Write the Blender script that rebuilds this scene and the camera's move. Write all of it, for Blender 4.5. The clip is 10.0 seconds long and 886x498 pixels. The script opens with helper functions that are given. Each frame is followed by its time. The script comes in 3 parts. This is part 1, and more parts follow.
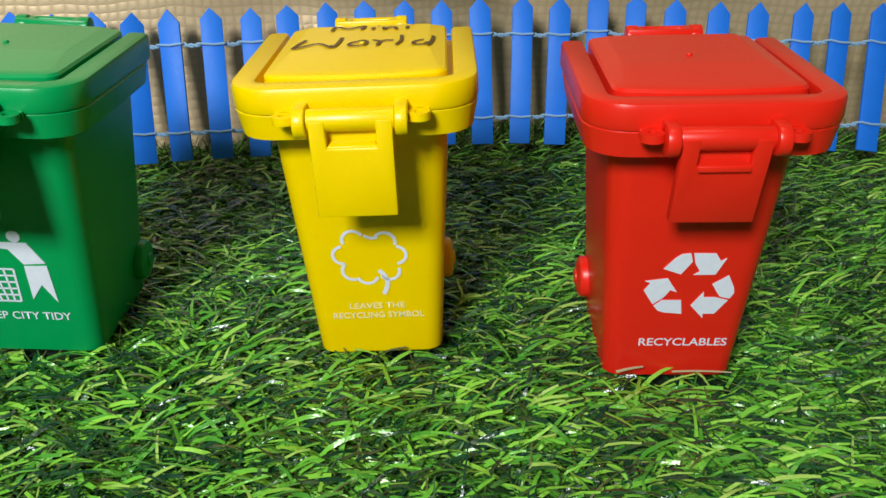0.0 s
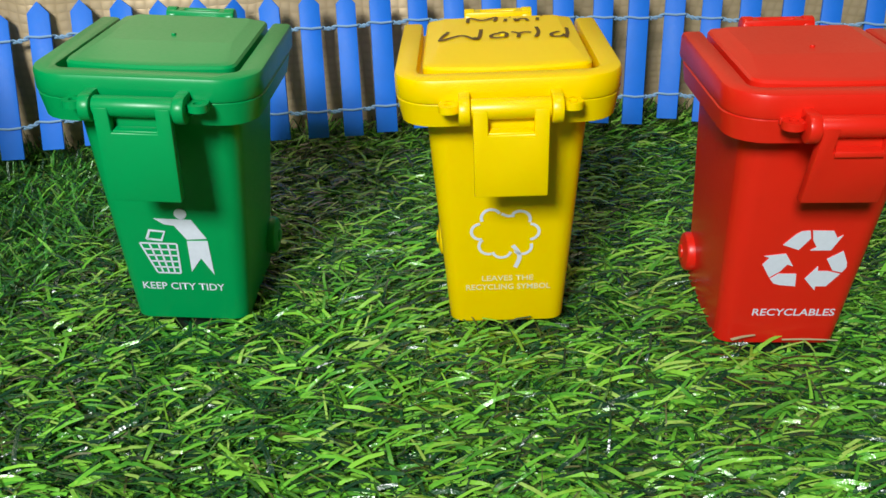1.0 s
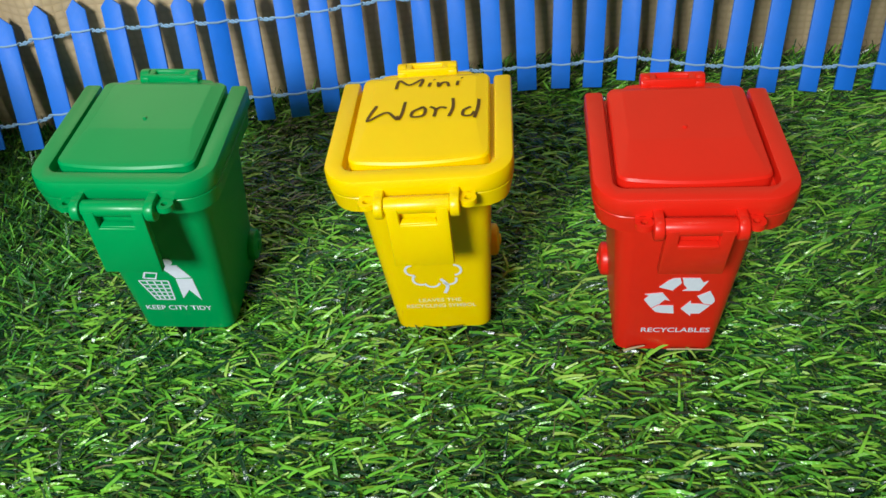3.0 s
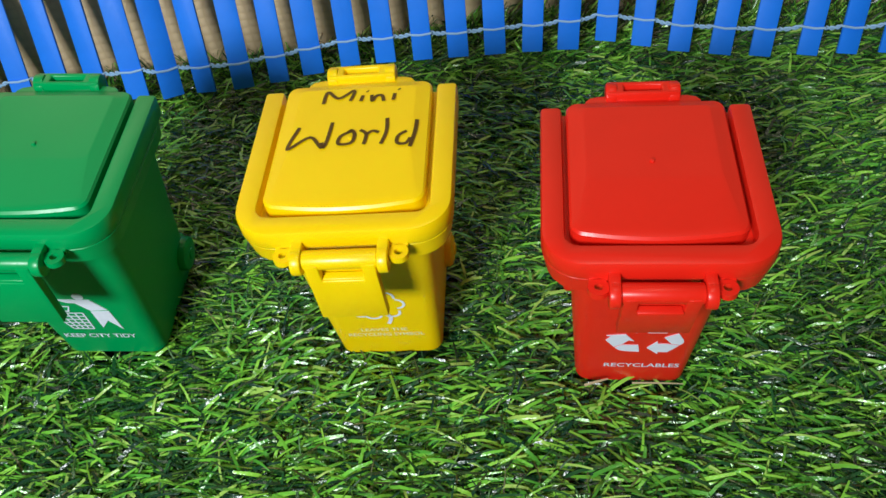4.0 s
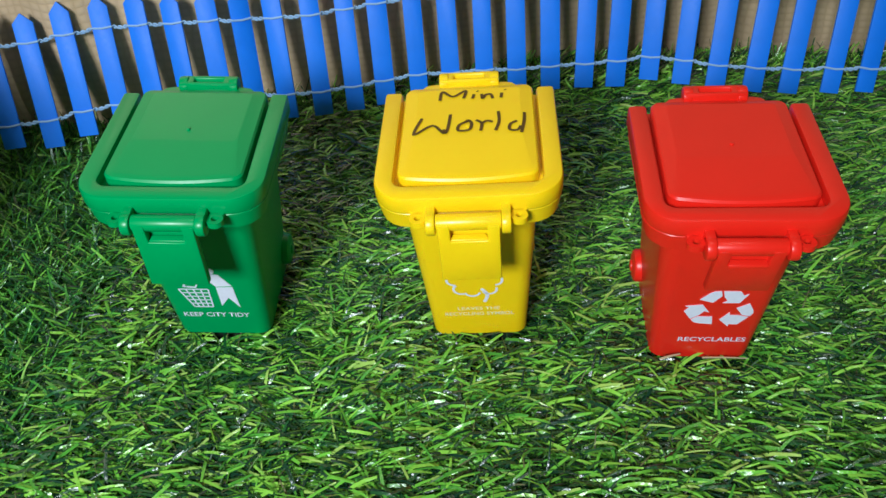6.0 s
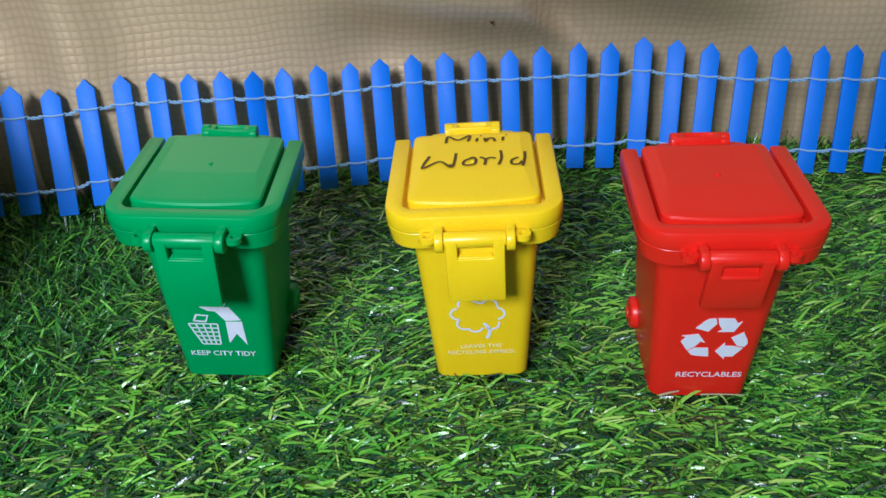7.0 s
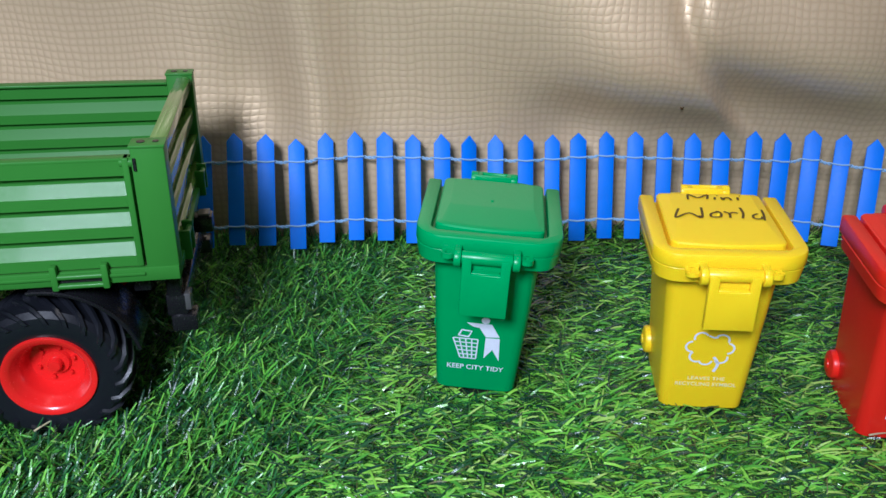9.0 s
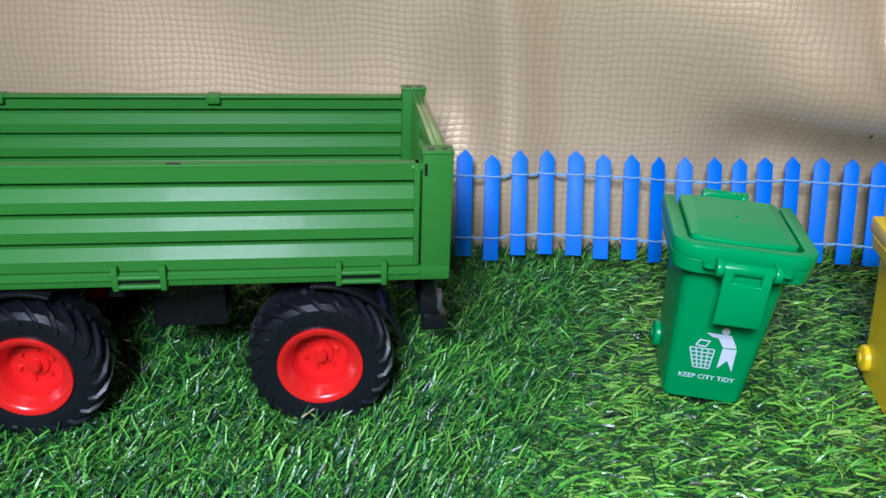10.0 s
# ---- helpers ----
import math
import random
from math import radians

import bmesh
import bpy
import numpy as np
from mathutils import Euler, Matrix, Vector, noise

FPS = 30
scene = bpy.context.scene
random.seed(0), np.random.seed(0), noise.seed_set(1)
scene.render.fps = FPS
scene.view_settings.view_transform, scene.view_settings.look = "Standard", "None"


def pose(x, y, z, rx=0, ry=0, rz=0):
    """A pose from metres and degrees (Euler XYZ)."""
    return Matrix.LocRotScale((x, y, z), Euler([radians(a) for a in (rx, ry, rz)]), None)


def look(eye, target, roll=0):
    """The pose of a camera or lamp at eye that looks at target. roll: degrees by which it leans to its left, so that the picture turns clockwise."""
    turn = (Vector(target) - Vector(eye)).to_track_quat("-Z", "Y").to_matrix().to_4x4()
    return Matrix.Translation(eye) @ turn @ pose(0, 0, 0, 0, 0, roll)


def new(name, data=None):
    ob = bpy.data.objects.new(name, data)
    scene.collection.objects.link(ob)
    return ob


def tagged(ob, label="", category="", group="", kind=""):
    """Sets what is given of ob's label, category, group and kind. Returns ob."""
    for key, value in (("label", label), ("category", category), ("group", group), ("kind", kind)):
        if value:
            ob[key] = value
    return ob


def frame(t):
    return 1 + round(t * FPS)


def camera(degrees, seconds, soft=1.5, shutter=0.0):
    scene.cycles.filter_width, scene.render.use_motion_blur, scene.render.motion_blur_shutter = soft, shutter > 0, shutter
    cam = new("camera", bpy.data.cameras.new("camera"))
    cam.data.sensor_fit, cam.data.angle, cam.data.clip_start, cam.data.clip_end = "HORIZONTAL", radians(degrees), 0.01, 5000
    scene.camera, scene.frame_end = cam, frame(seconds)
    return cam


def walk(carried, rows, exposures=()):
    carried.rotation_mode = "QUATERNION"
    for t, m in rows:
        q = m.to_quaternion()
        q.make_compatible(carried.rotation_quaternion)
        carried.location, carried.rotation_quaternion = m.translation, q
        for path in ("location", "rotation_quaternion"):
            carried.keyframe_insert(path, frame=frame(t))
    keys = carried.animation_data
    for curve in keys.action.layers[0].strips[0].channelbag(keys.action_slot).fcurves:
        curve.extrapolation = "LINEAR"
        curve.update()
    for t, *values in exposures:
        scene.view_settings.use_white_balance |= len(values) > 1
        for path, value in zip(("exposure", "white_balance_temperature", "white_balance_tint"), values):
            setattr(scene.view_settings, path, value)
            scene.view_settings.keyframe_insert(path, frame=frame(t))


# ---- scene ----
cam = camera(57.7, 10.0)
METRES, EYE, TILT, LEAN, TURN = 0.62, 0.1495, -26.4, -0.2, 0.0
ROWS = [
    (0.0, 0.0, 0.0, 0.0, -0.0, 0.0, 0.0),
    (0.5, -0.029, -0.0214, 0.007, 0.3, -0.83, -0.14),
    (1.0, -0.0649, -0.0347, 0.002, 0.79, -1.91, -0.09),
    (1.5, -0.0707, -0.056, 0.0364, 1.61, -3.76, 0.16),
    (2.0, -0.0504, -0.0774, 0.0623, 2.52, -6.68, 0.57),
    (3.5, 0.0309, -0.0758, 0.1781, 4.08, -18.99, 2.13),
    (4.0, 0.0414, -0.0164, 0.207, 3.82, -22.59, 2.4),
    (4.5, 0.0299, -0.0169, 0.2401, 3.68, -24.08, 2.45),
    (5.0, 0.0168, -0.0204, 0.2339, 3.5, -23.98, 2.12),
    (5.5, -0.0169, -0.062, 0.2085, 3.24, -21.5, 1.7),
    (7.0, -0.0409, -0.1387, 0.1003, 1.95, -6.16, 0.72),
    (7.5, -0.0737, -0.1559, 0.0863, 2.04, -3.18, -0.23),
    (8.0, -0.1054, -0.1693, 0.0743, 2.43, -1.67, -1.29),
    (8.5, -0.1302, -0.1888, 0.0674, 3.47, -0.43, -2.39),
    (9.0, -0.1941, -0.2424, 0.0557, 5.04, 0.48, -3.57),
    (9.5, -0.2766, -0.2769, 0.0438, 6.57, 1.34, -4.73),
    (10.0, -0.3553, -0.2931, 0.0252, 7.97, 2.21, -5.73),
]
WHITE = [(0.0, -0.20, 6700, 5), (3.5, -0.18, 6550, 4), (4.5, -0.24, 6300, 9), (5.5, -0.20, 6200, 8), (7.0, -0.28, 5700, 13), (8.5, -0.22, 5550, 16), (10.0, -0.14, 5400, 17)]
walk(cam, [(t, pose(0, 0, EYE, TILT, LEAN, TURN) @ pose(METRES * x, METRES * y, METRES * z, 90 + pitch, roll, yaw)) for t, x, y, z, yaw, pitch, roll in ROWS], WHITE)

# ---- light ----
def lamp(name, eye, target, watts, sx, sy, colour, spread=180):
    data = bpy.data.lights.new(name, "AREA")
    data.shape, data.size, data.size_y = "RECTANGLE", sx, sy
    data.energy, data.color, data.spread = watts, colour, radians(spread)
    ob = new(name, data)
    ob.matrix_world = look(eye, target)
    return ob


KEY_WATTS, FILL_WATTS = 12.8, 6.6
lamp("key_lamp", (-0.29, -0.52, 0.60), (-0.12, 0.24, 0.0), KEY_WATTS, 0.20, 0.20, (0.94, 0.975, 1.0))
# Unseen overhead fill, added to lift the shadows with warm ambient light.
lamp("fill_lamp", (0.10, 0.05, 2.20), (-0.20, 0.2, 0.0), FILL_WATTS, 0.9, 0.22, (1.0, 0.87, 0.68))
world = bpy.data.worlds.new("room_air")
world.use_nodes = True
world.node_tree.nodes["Background"].inputs[0].default_value = (1.0, 0.86, 0.68, 1)
world.node_tree.nodes["Background"].inputs[1].default_value = 0.05
scene.world = world


# ---- materials ----
def material(name, colour, rough=0.5, metal=0.0, bump=0.0, grain=800.0, vary=0.06, mottled=60.0, coat=0.0, spec=0.5, sss=0.0):
    """A plain surface with fine grain, broad mottling and uneven gloss."""
    m = bpy.data.materials.new(name)
    m.use_nodes = True
    n, l = m.node_tree.nodes, m.node_tree.links
    b = n["Principled BSDF"]
    tc = n.new("ShaderNodeTexCoord")
    big = n.new("ShaderNodeTexNoise")
    big.inputs["Scale"].default_value, big.inputs["Detail"].default_value = mottled, 4
    fine = n.new("ShaderNodeTexNoise")
    fine.inputs["Scale"].default_value, fine.inputs["Detail"].default_value = grain, 3
    l.new(tc.outputs["Object"], big.inputs["Vector"])
    l.new(tc.outputs["Object"], fine.inputs["Vector"])
    ramp = n.new("ShaderNodeMapRange")
    ramp.inputs["To Min"].default_value, ramp.inputs["To Max"].default_value = 1 - vary, 1 + vary
    l.new(big.outputs["Fac"], ramp.inputs["Value"])
    hsv = n.new("ShaderNodeHueSaturation")
    hsv.inputs["Color"].default_value = (*colour, 1)
    l.new(ramp.outputs["Result"], hsv.inputs["Value"])
    l.new(hsv.outputs["Color"], b.inputs["Base Color"])
    gl = n.new("ShaderNodeMapRange")
    gl.inputs["To Min"].default_value, gl.inputs["To Max"].default_value = max(0.03, rough - 0.07), min(1.0, rough + 0.07)
    l.new(fine.outputs["Fac"], gl.inputs["Value"])
    l.new(gl.outputs["Result"], b.inputs["Roughness"])
    b.inputs["Metallic"].default_value = metal
    b.inputs["Specular IOR Level"].default_value = spec
    b.inputs["Coat Weight"].default_value = coat
    b.inputs["Coat Roughness"].default_value = 0.06
    if sss:
        b.inputs["Subsurface Weight"].default_value = sss
        b.inputs["Subsurface Radius"].default_value = (0.006, 0.003, 0.001)
        b.inputs["Subsurface Scale"].default_value = 0.6
    if bump:
        bp = n.new("ShaderNodeBump")
        bp.inputs["Strength"].default_value, bp.inputs["Distance"].default_value = bump, 0.0004
        l.new(fine.outputs["Fac"], bp.inputs["Height"])
        l.new(bp.outputs["Normal"], b.inputs["Normal"])
    return m


GREEN = material("green_plastic", (0.001, 0.315, 0.086), 0.33, spec=0.4, bump=0.03, vary=0.05)
YELLOW = material("yellow_plastic", (0.95, 0.65, 0.0), 0.34, bump=0.03, vary=0.04, sss=0.25)
RED = material("red_plastic", (0.76, 0.018, 0.008), 0.33, spec=0.4, bump=0.03, vary=0.05)
PRINT = material("white_print", (0.74, 0.77, 0.90), 0.55, vary=0.08, mottled=500)
WORN_PRINT = material("cream_print", (0.90, 0.84, 0.48), 0.55, vary=0.1, mottled=900)
INK = material("brown_marker", (0.085, 0.042, 0.004), 0.45, vary=0.4, mottled=500)
BLUE = material("blue_paint", (0.008, 0.195, 0.90), 0.55, bump=0.16, vary=0.14, grain=600, mottled=90)
STRING = material("pale_blue_string", (0.30, 0.50, 0.75), 0.85, bump=0.5, grain=3000, vary=0.15)
TRAILER = material("trailer_green", (0.037, 0.185, 0.025), 0.36, vary=0.05, coat=0.02, spec=0.17)
# Trailer green lightened to olive: reflected cloth and fence are put into the colour.
TAILGATE = material("tailgate_reflection_green", (0.110, 0.240, 0.045), 0.16, vary=0.04, coat=0.5)
BLACK = material("black_plastic", (0.009, 0.009, 0.011), 0.26, vary=0.2, spec=0.4)
RUBBER = material("tyre_rubber", (0.008, 0.009, 0.013), 0.34, bump=0.12, vary=0.2)
RIM = material("red_rim", (0.75, 0.015, 0.012), 0.25, vary=0.04, coat=0.3)
GREY = material("grey_plastic", (0.16, 0.16, 0.16), 0.4, vary=0.1)
DARK_GREY = material("dark_grey_plastic", (0.07, 0.07, 0.07), 0.4, vary=0.1)
WALL = material("plaster", (0.50, 0.48, 0.45), 0.9, bump=0.2, grain=60, mottled=2)
FLOOR = material("floor_board", (0.30, 0.22, 0.15), 0.6, mottled=3, grain=60, vary=0.15)
MAT = material("turf_backing", (0.012, 0.030, 0.012), 0.9, bump=0.6, grain=900, vary=0.4)


def turf_material(name, stops, rough, spec):
    """Plastic grass: every blade takes its own tone."""
    m = bpy.data.materials.new(name)
    m.use_nodes = True
    n, l = m.node_tree.nodes, m.node_tree.links
    b = n["Principled BSDF"]
    geo = n.new("ShaderNodeNewGeometry")
    ramp = n.new("ShaderNodeValToRGB")
    ramp.color_ramp.interpolation = "CONSTANT"
    el = ramp.color_ramp.elements
    el[0].position, el[0].color = stops[0][0], (*stops[0][1], 1)
    el[1].position, el[1].color = stops[1][0], (*stops[1][1], 1)
    for p, c in stops[2:]:
        e = el.new(p)
        e.color = (*c, 1)
    l.new(geo.outputs["Random Per Island"], ramp.inputs["Fac"])
    tc = n.new("ShaderNodeTexCoord")
    noise_big = n.new("ShaderNodeTexNoise")
    noise_big.inputs["Scale"].default_value, noise_big.inputs["Detail"].default_value = 14, 3
    l.new(tc.outputs["Object"], noise_big.inputs["Vector"])
    val = n.new("ShaderNodeMapRange")
    val.inputs["From Min"].default_value, val.inputs["From Max"].default_value = 0.3, 0.7
    val.inputs["To Min"].default_value, val.inputs["To Max"].default_value = 0.86, 1.32
    l.new(noise_big.outputs["Fac"], val.inputs["Value"])
    hsv = n.new("ShaderNodeHueSaturation")
    l.new(ramp.outputs["Color"], hsv.inputs["Color"])
    l.new(val.outputs["Result"], hsv.inputs["Value"])
    l.new(hsv.outputs["Color"], b.inputs["Base Color"])
    b.inputs["Roughness"].default_value = rough
    b.inputs["Specular IOR Level"].default_value = spec
    fine = n.new("ShaderNodeTexNoise")
    fine.inputs["Scale"].default_value = 700
    l.new(tc.outputs["Object"], fine.inputs["Vector"])
    bp = n.new("ShaderNodeBump")
    bp.inputs["Strength"].default_value, bp.inputs["Distance"].default_value = 0.6, 0.0006
    l.new(fine.outputs["Fac"], bp.inputs["Height"])
    l.new(bp.outputs["Normal"], b.inputs["Normal"])
    return m


BLADE = turf_material("turf_blade", [
    (0.0, (0.009, 0.044, 0.020)), (0.20, (0.017, 0.082, 0.024)), (0.38, (0.071, 0.282, 0.030)),
    (0.56, (0.145, 0.440, 0.041)), (0.78, (0.230, 0.535, 0.055)), (0.95, (0.322, 0.529, 0.103))], 0.25, 0.85)
DARK_BLADE = turf_material("dark_turf_blade", [
    (0.0, (0.009, 0.050, 0.020)), (0.22, (0.024, 0.122, 0.033)), (0.43, (0.055, 0.251, 0.032)),
    (0.63, (0.103, 0.370, 0.039)), (0.84, (0.178, 0.489, 0.055)), (0.96, (0.265, 0.503, 0.106))], 0.30, 0.6)
THATCH = turf_material("turf_thatch", [
    (0.0, (0.015, 0.064, 0.012)), (0.35, (0.038, 0.130, 0.019)), (0.65, (0.066, 0.147, 0.024)), (0.88, (0.105, 0.113, 0.037))], 0.5, 0.4)


def cloth_material():
    """Gold-beige embossed cloth: a fine woven grid in relief with a satin gloss."""
    m = bpy.data.materials.new("embossed_cloth")
    m.use_nodes = True
    n, l = m.node_tree.nodes, m.node_tree.links
    b = n["Principled BSDF"]
    tc = n.new("ShaderNodeTexCoord")
    warp = n.new("ShaderNodeTexNoise")
    warp.inputs["Scale"].default_value = 14
    l.new(tc.outputs["Object"], warp.inputs["Vector"])
    mix = n.new("ShaderNodeVectorMath")
    mix.operation = "MULTIPLY_ADD"
    mix.inputs[1].default_value = (0.018, 0.018, 0.018)
    l.new(warp.outputs["Color"], mix.inputs[0])
    l.new(tc.outputs["Object"], mix.inputs[2])
    waves = []
    for axis, scale in (("X", 62.0), ("Z", 64.0)):
        w = n.new("ShaderNodeTexWave")
        w.bands_direction = axis
        w.inputs["Scale"].default_value, w.inputs["Distortion"].default_value = scale, 0.8
        w.inputs["Detail"].default_value, w.inputs["Detail Scale"].default_value = 2, 2
        l.new(mix.outputs["Vector"], w.inputs["Vector"])
        flat = n.new("ShaderNodeMath")
        flat.operation = "POWER"
        flat.inputs[1].default_value = 0.35
        l.new(w.outputs["Fac"], flat.inputs[0])
        waves.append(flat)
    mul = n.new("ShaderNodeMath")
    mul.operation = "MULTIPLY"
    l.new(waves[0].outputs["Value"], mul.inputs[0])
    l.new(waves[1].outputs["Value"], mul.inputs[1])
    patch = n.new("ShaderNodeTexNoise")
    patch.inputs["Scale"].default_value, patch.inputs["Detail"].default_value = 9, 3
    l.new(tc.outputs["Object"], patch.inputs["Vector"])
    tone = n.new("ShaderNodeMix")
    tone.data_type = "RGBA"
    tone.inputs["A"].default_value, tone.inputs["B"].default_value = (0.645, 0.473, 0.282, 1), (0.74, 0.56, 0.352, 1)
    l.new(mul.outputs["Value"], tone.inputs["Factor"])
    l.new(tone.outputs["Result"], b.inputs["Base Color"])
    gl = n.new("ShaderNodeMapRange")
    gl.inputs["To Min"].default_value, gl.inputs["To Max"].default_value = 0.36, 0.50
    l.new(patch.outputs["Fac"], gl.inputs["Value"])
    l.new(gl.outputs["Result"], b.inputs["Roughness"])
    b.inputs["Sheen Weight"].default_value = 0.1
    b.inputs["Metallic"].default_value = 0.30
    bp = n.new("ShaderNodeBump")
    bp.inputs["Strength"].default_value, bp.inputs["Distance"].default_value = 0.27, 0.0006
    l.new(mul.outputs["Value"], bp.inputs["Height"])
    l.new(bp.outputs["Normal"], b.inputs["Normal"])
    return m


CLOTH = cloth_material()


# ---- mesh helpers ----
def part(name, bm, mat, parent=None, label="", smooth=35):
    """Links a bmesh as one mesh object under a thing or part."""
    bmesh.ops.recalc_face_normals(bm, faces=bm.faces)
    me = bpy.data.meshes.new(name)
    bm.to_mesh(me)
    bm.free()
    return part_mesh(name, me, mat, parent, label, smooth)


def part_mesh(name, me, mat, parent=None, label="", smooth=35):
    me.materials.clear()
    me.materials.append(mat)
    if smooth:
        me.shade_smooth()
        me.set_sharp_from_angle(angle=radians(smooth))
    ob = new(name, me)
    if parent:
        ob.parent = parent
    if label:
        tagged(ob, label)
    return ob


def thing(name, m, label, category, group="", kind=""):
    ob = new(name)
    ob.empty_display_size = 0.02
    ob.matrix_world = m
    return tagged(ob, label, category, group, kind)


def soften(bm, width, segments=2, angle=40):
    """Rounds all edges sharper than the angle."""
    edges = [e for e in bm.edges if len(e.link_faces) == 2 and e.calc_face_angle(0) > radians(angle)]
    bmesh.ops.bevel(bm, geom=edges, offset=width, segments=segments, profile=0.5, affect="EDGES", clamp_overlap=True)


def box(x0, x1, y0, y1, z0, z1, round_=0.0, bm=None):
    b = bmesh.new()
    bmesh.ops.create_cube(b, size=1, matrix=Matrix.Translation(((x0 + x1) / 2, (y0 + y1) / 2, (z0 + z1) / 2)) @ Matrix.Diagonal((x1 - x0, y1 - y0, z1 - z0, 1)))
    if round_:
        soften(b, round_)
    return joined(bm, b)


def joined(bm, b):
    """Adds bmesh b to bm, or gives b alone."""
    if bm is None:
        return b
    me = bpy.data.meshes.new("piece")
    b.to_mesh(me)
    b.free()
    bm.from_mesh(me)
    bpy.data.meshes.remove(me)
    return bm


def rod(p, q, r, n=16, round_=0.0, bm=None, r2=None):
    p, q = Vector(p), Vector(q)
    b = bmesh.new()
    turn = (q - p).to_track_quat("Z", "Y").to_matrix().to_4x4()
    bmesh.ops.create_cone(b, cap_ends=True, segments=n, radius1=r, radius2=r if r2 is None else r2, depth=(q - p).length, matrix=Matrix.Translation((p + q) / 2) @ turn)
    if round_:
        soften(b, round_)
    return joined(bm, b)


def loft(rings, bm=None, caps=True):
    b = bmesh.new()
    made = [[b.verts.new(p) for p in ring] for ring in rings]
    n = len(made[0])
    for r0, r1 in zip(made, made[1:]):
        for i in range(n):
            b.faces.new((r0[i], r0[(i + 1) % n], r1[(i + 1) % n], r1[i]))
    if caps:
        b.faces.new(made[0][::-1])
        b.faces.new(made[-1])
    return joined(bm, b)


def rrect(x0, x1, y0, y1, r, z, n=5):
    """A ring round a rectangle with rounded corners."""
    out = []
    for cx, cy, a0 in ((x1 - r, y1 - r, 0), (x0 + r, y1 - r, 90), (x0 + r, y0 + r, 180), (x1 - r, y0 + r, 270)):
        for i in range(n + 1):
            a = radians(a0 + 90 * i / n)
            out.append((cx + r * math.cos(a), cy + r * math.sin(a), z))
    return out


def prism(outline, z0, z1, round_=0.0, bm=None, shape=None):
    """A flat outline raised from z0 to z1; shape(p) may move each point."""
    b = bmesh.new()
    low = [b.verts.new((x, y, z0)) for x, y in outline]
    top = [b.verts.new((x, y, z1)) for x, y in outline]
    n = len(low)
    b.faces.new(low[::-1])
    b.faces.new(top)
    for i in range(n):
        b.faces.new((low[i], low[(i + 1) % n], top[(i + 1) % n], top[i]))
    bmesh.ops.recalc_face_normals(b, faces=b.faces)
    if round_:
        soften(b, round_)
    if shape:
        for v in b.verts:
            v.co = shape(v.co)
    return joined(bm, b)


def lathe(profile, axis_at=(0, 0, 0), n=40, bm=None, closed=False):
    """Turns a profile of (radius, y) round the y axis."""
    b = bmesh.new()
    cx, cy, cz = axis_at
    rings = []
    for r, y in profile:
        rings.append([b.verts.new((cx + r * math.cos(2 * math.pi * i / n), cy + y, cz + r * math.sin(2 * math.pi * i / n))) for i in range(n)])
    for r0, r1 in zip(rings, rings[1:]):
        for i in range(n):
            b.faces.new((r0[i], r0[(i + 1) % n], r1[(i + 1) % n], r1[i]))
    if closed:
        for i in range(n):
            b.faces.new((rings[-1][i], rings[-1][(i + 1) % n], rings[0][(i + 1) % n], rings[0][i]))
    else:
        b.faces.new(rings[0])
        b.faces.new(rings[-1][::-1])
    return joined(bm, b)


def tube(points, r, n=6, bm=None):
    pts = [Vector(p) for p in points]
    rings = []
    for i, p in enumerate(pts):
        d = (pts[min(i + 1, len(pts) - 1)] - pts[max(i - 1, 0)]).normalized()
        s = d.cross(Vector((0.12, 0.31, 0.94))).normalized()
        u = s.cross(d)
        rings.append([p + r * (s * math.cos(2 * math.pi * k / n) + u * math.sin(2 * math.pi * k / n)) for k in range(n)])
    return loft(rings, bm)


def arc(cx, cy, r, a0, a1, n):
    return [(cx + r * math.cos(radians(a0 + (a1 - a0) * i / n)), cy + r * math.sin(radians(a0 + (a1 - a0) * i / n))) for i in range(n + 1)]


# ---- room ----
def slab(name, x0, x1, y0, y1, z0, z1, mat, label, category):
    ob = part(name, box(x0, x1, y0, y1, z0, z1), mat)
    return tagged(ob, label, category, kind="structure")


slab("floor", -2.2, 2.2, -2.7, 2.0, -0.10, -0.018, FLOOR, "plain brown board under the turf", "floor")
slab("wall_north", -2.2, 2.2, 1.8, 1.9, -0.018, 2.3, WALL, "plain pale plaster wall behind the cloth", "wall")
slab("wall_south", -2.2, 2.2, -2.6, -2.5, -0.018, 2.3, WALL, "plain pale plaster wall", "wall")
slab("wall_east", 2.0, 2.1, -2.5, 1.8, -0.018, 2.3, WALL, "plain pale plaster wall", "wall")
slab("wall_west", -2.1, -2.0, -2.5, 1.8, -0.018, 2.3, WALL, "plain pale plaster wall", "wall")
slab("ceiling", -2.2, 2.2, -2.7, 2.0, 2.3, 2.4, WALL, "plain pale ceiling", "ceiling")
slab("ground", -0.95, 0.75, -0.45, 0.62, -0.018, -0.011, MAT, "dark green backing mat of the artificial turf", "turf mat")


# ---- cloth backdrop ----
CLOTH_LINE = [(-0.95, 0.37), (-0.335, 0.402), (-0.135, 0.434), (0.02, 0.464), (0.12, 0.477), (0.75, 0.47)]


def rising(v):
    return 1 / (1 + math.exp(-max(-30.0, min(30.0, v))))


def cloth_y(x):
    """The line along which the cloth hangs."""
    return sum(np.interp(x + k * 0.012, *zip(*CLOTH_LINE)) for k in range(-3, 4)) / 7


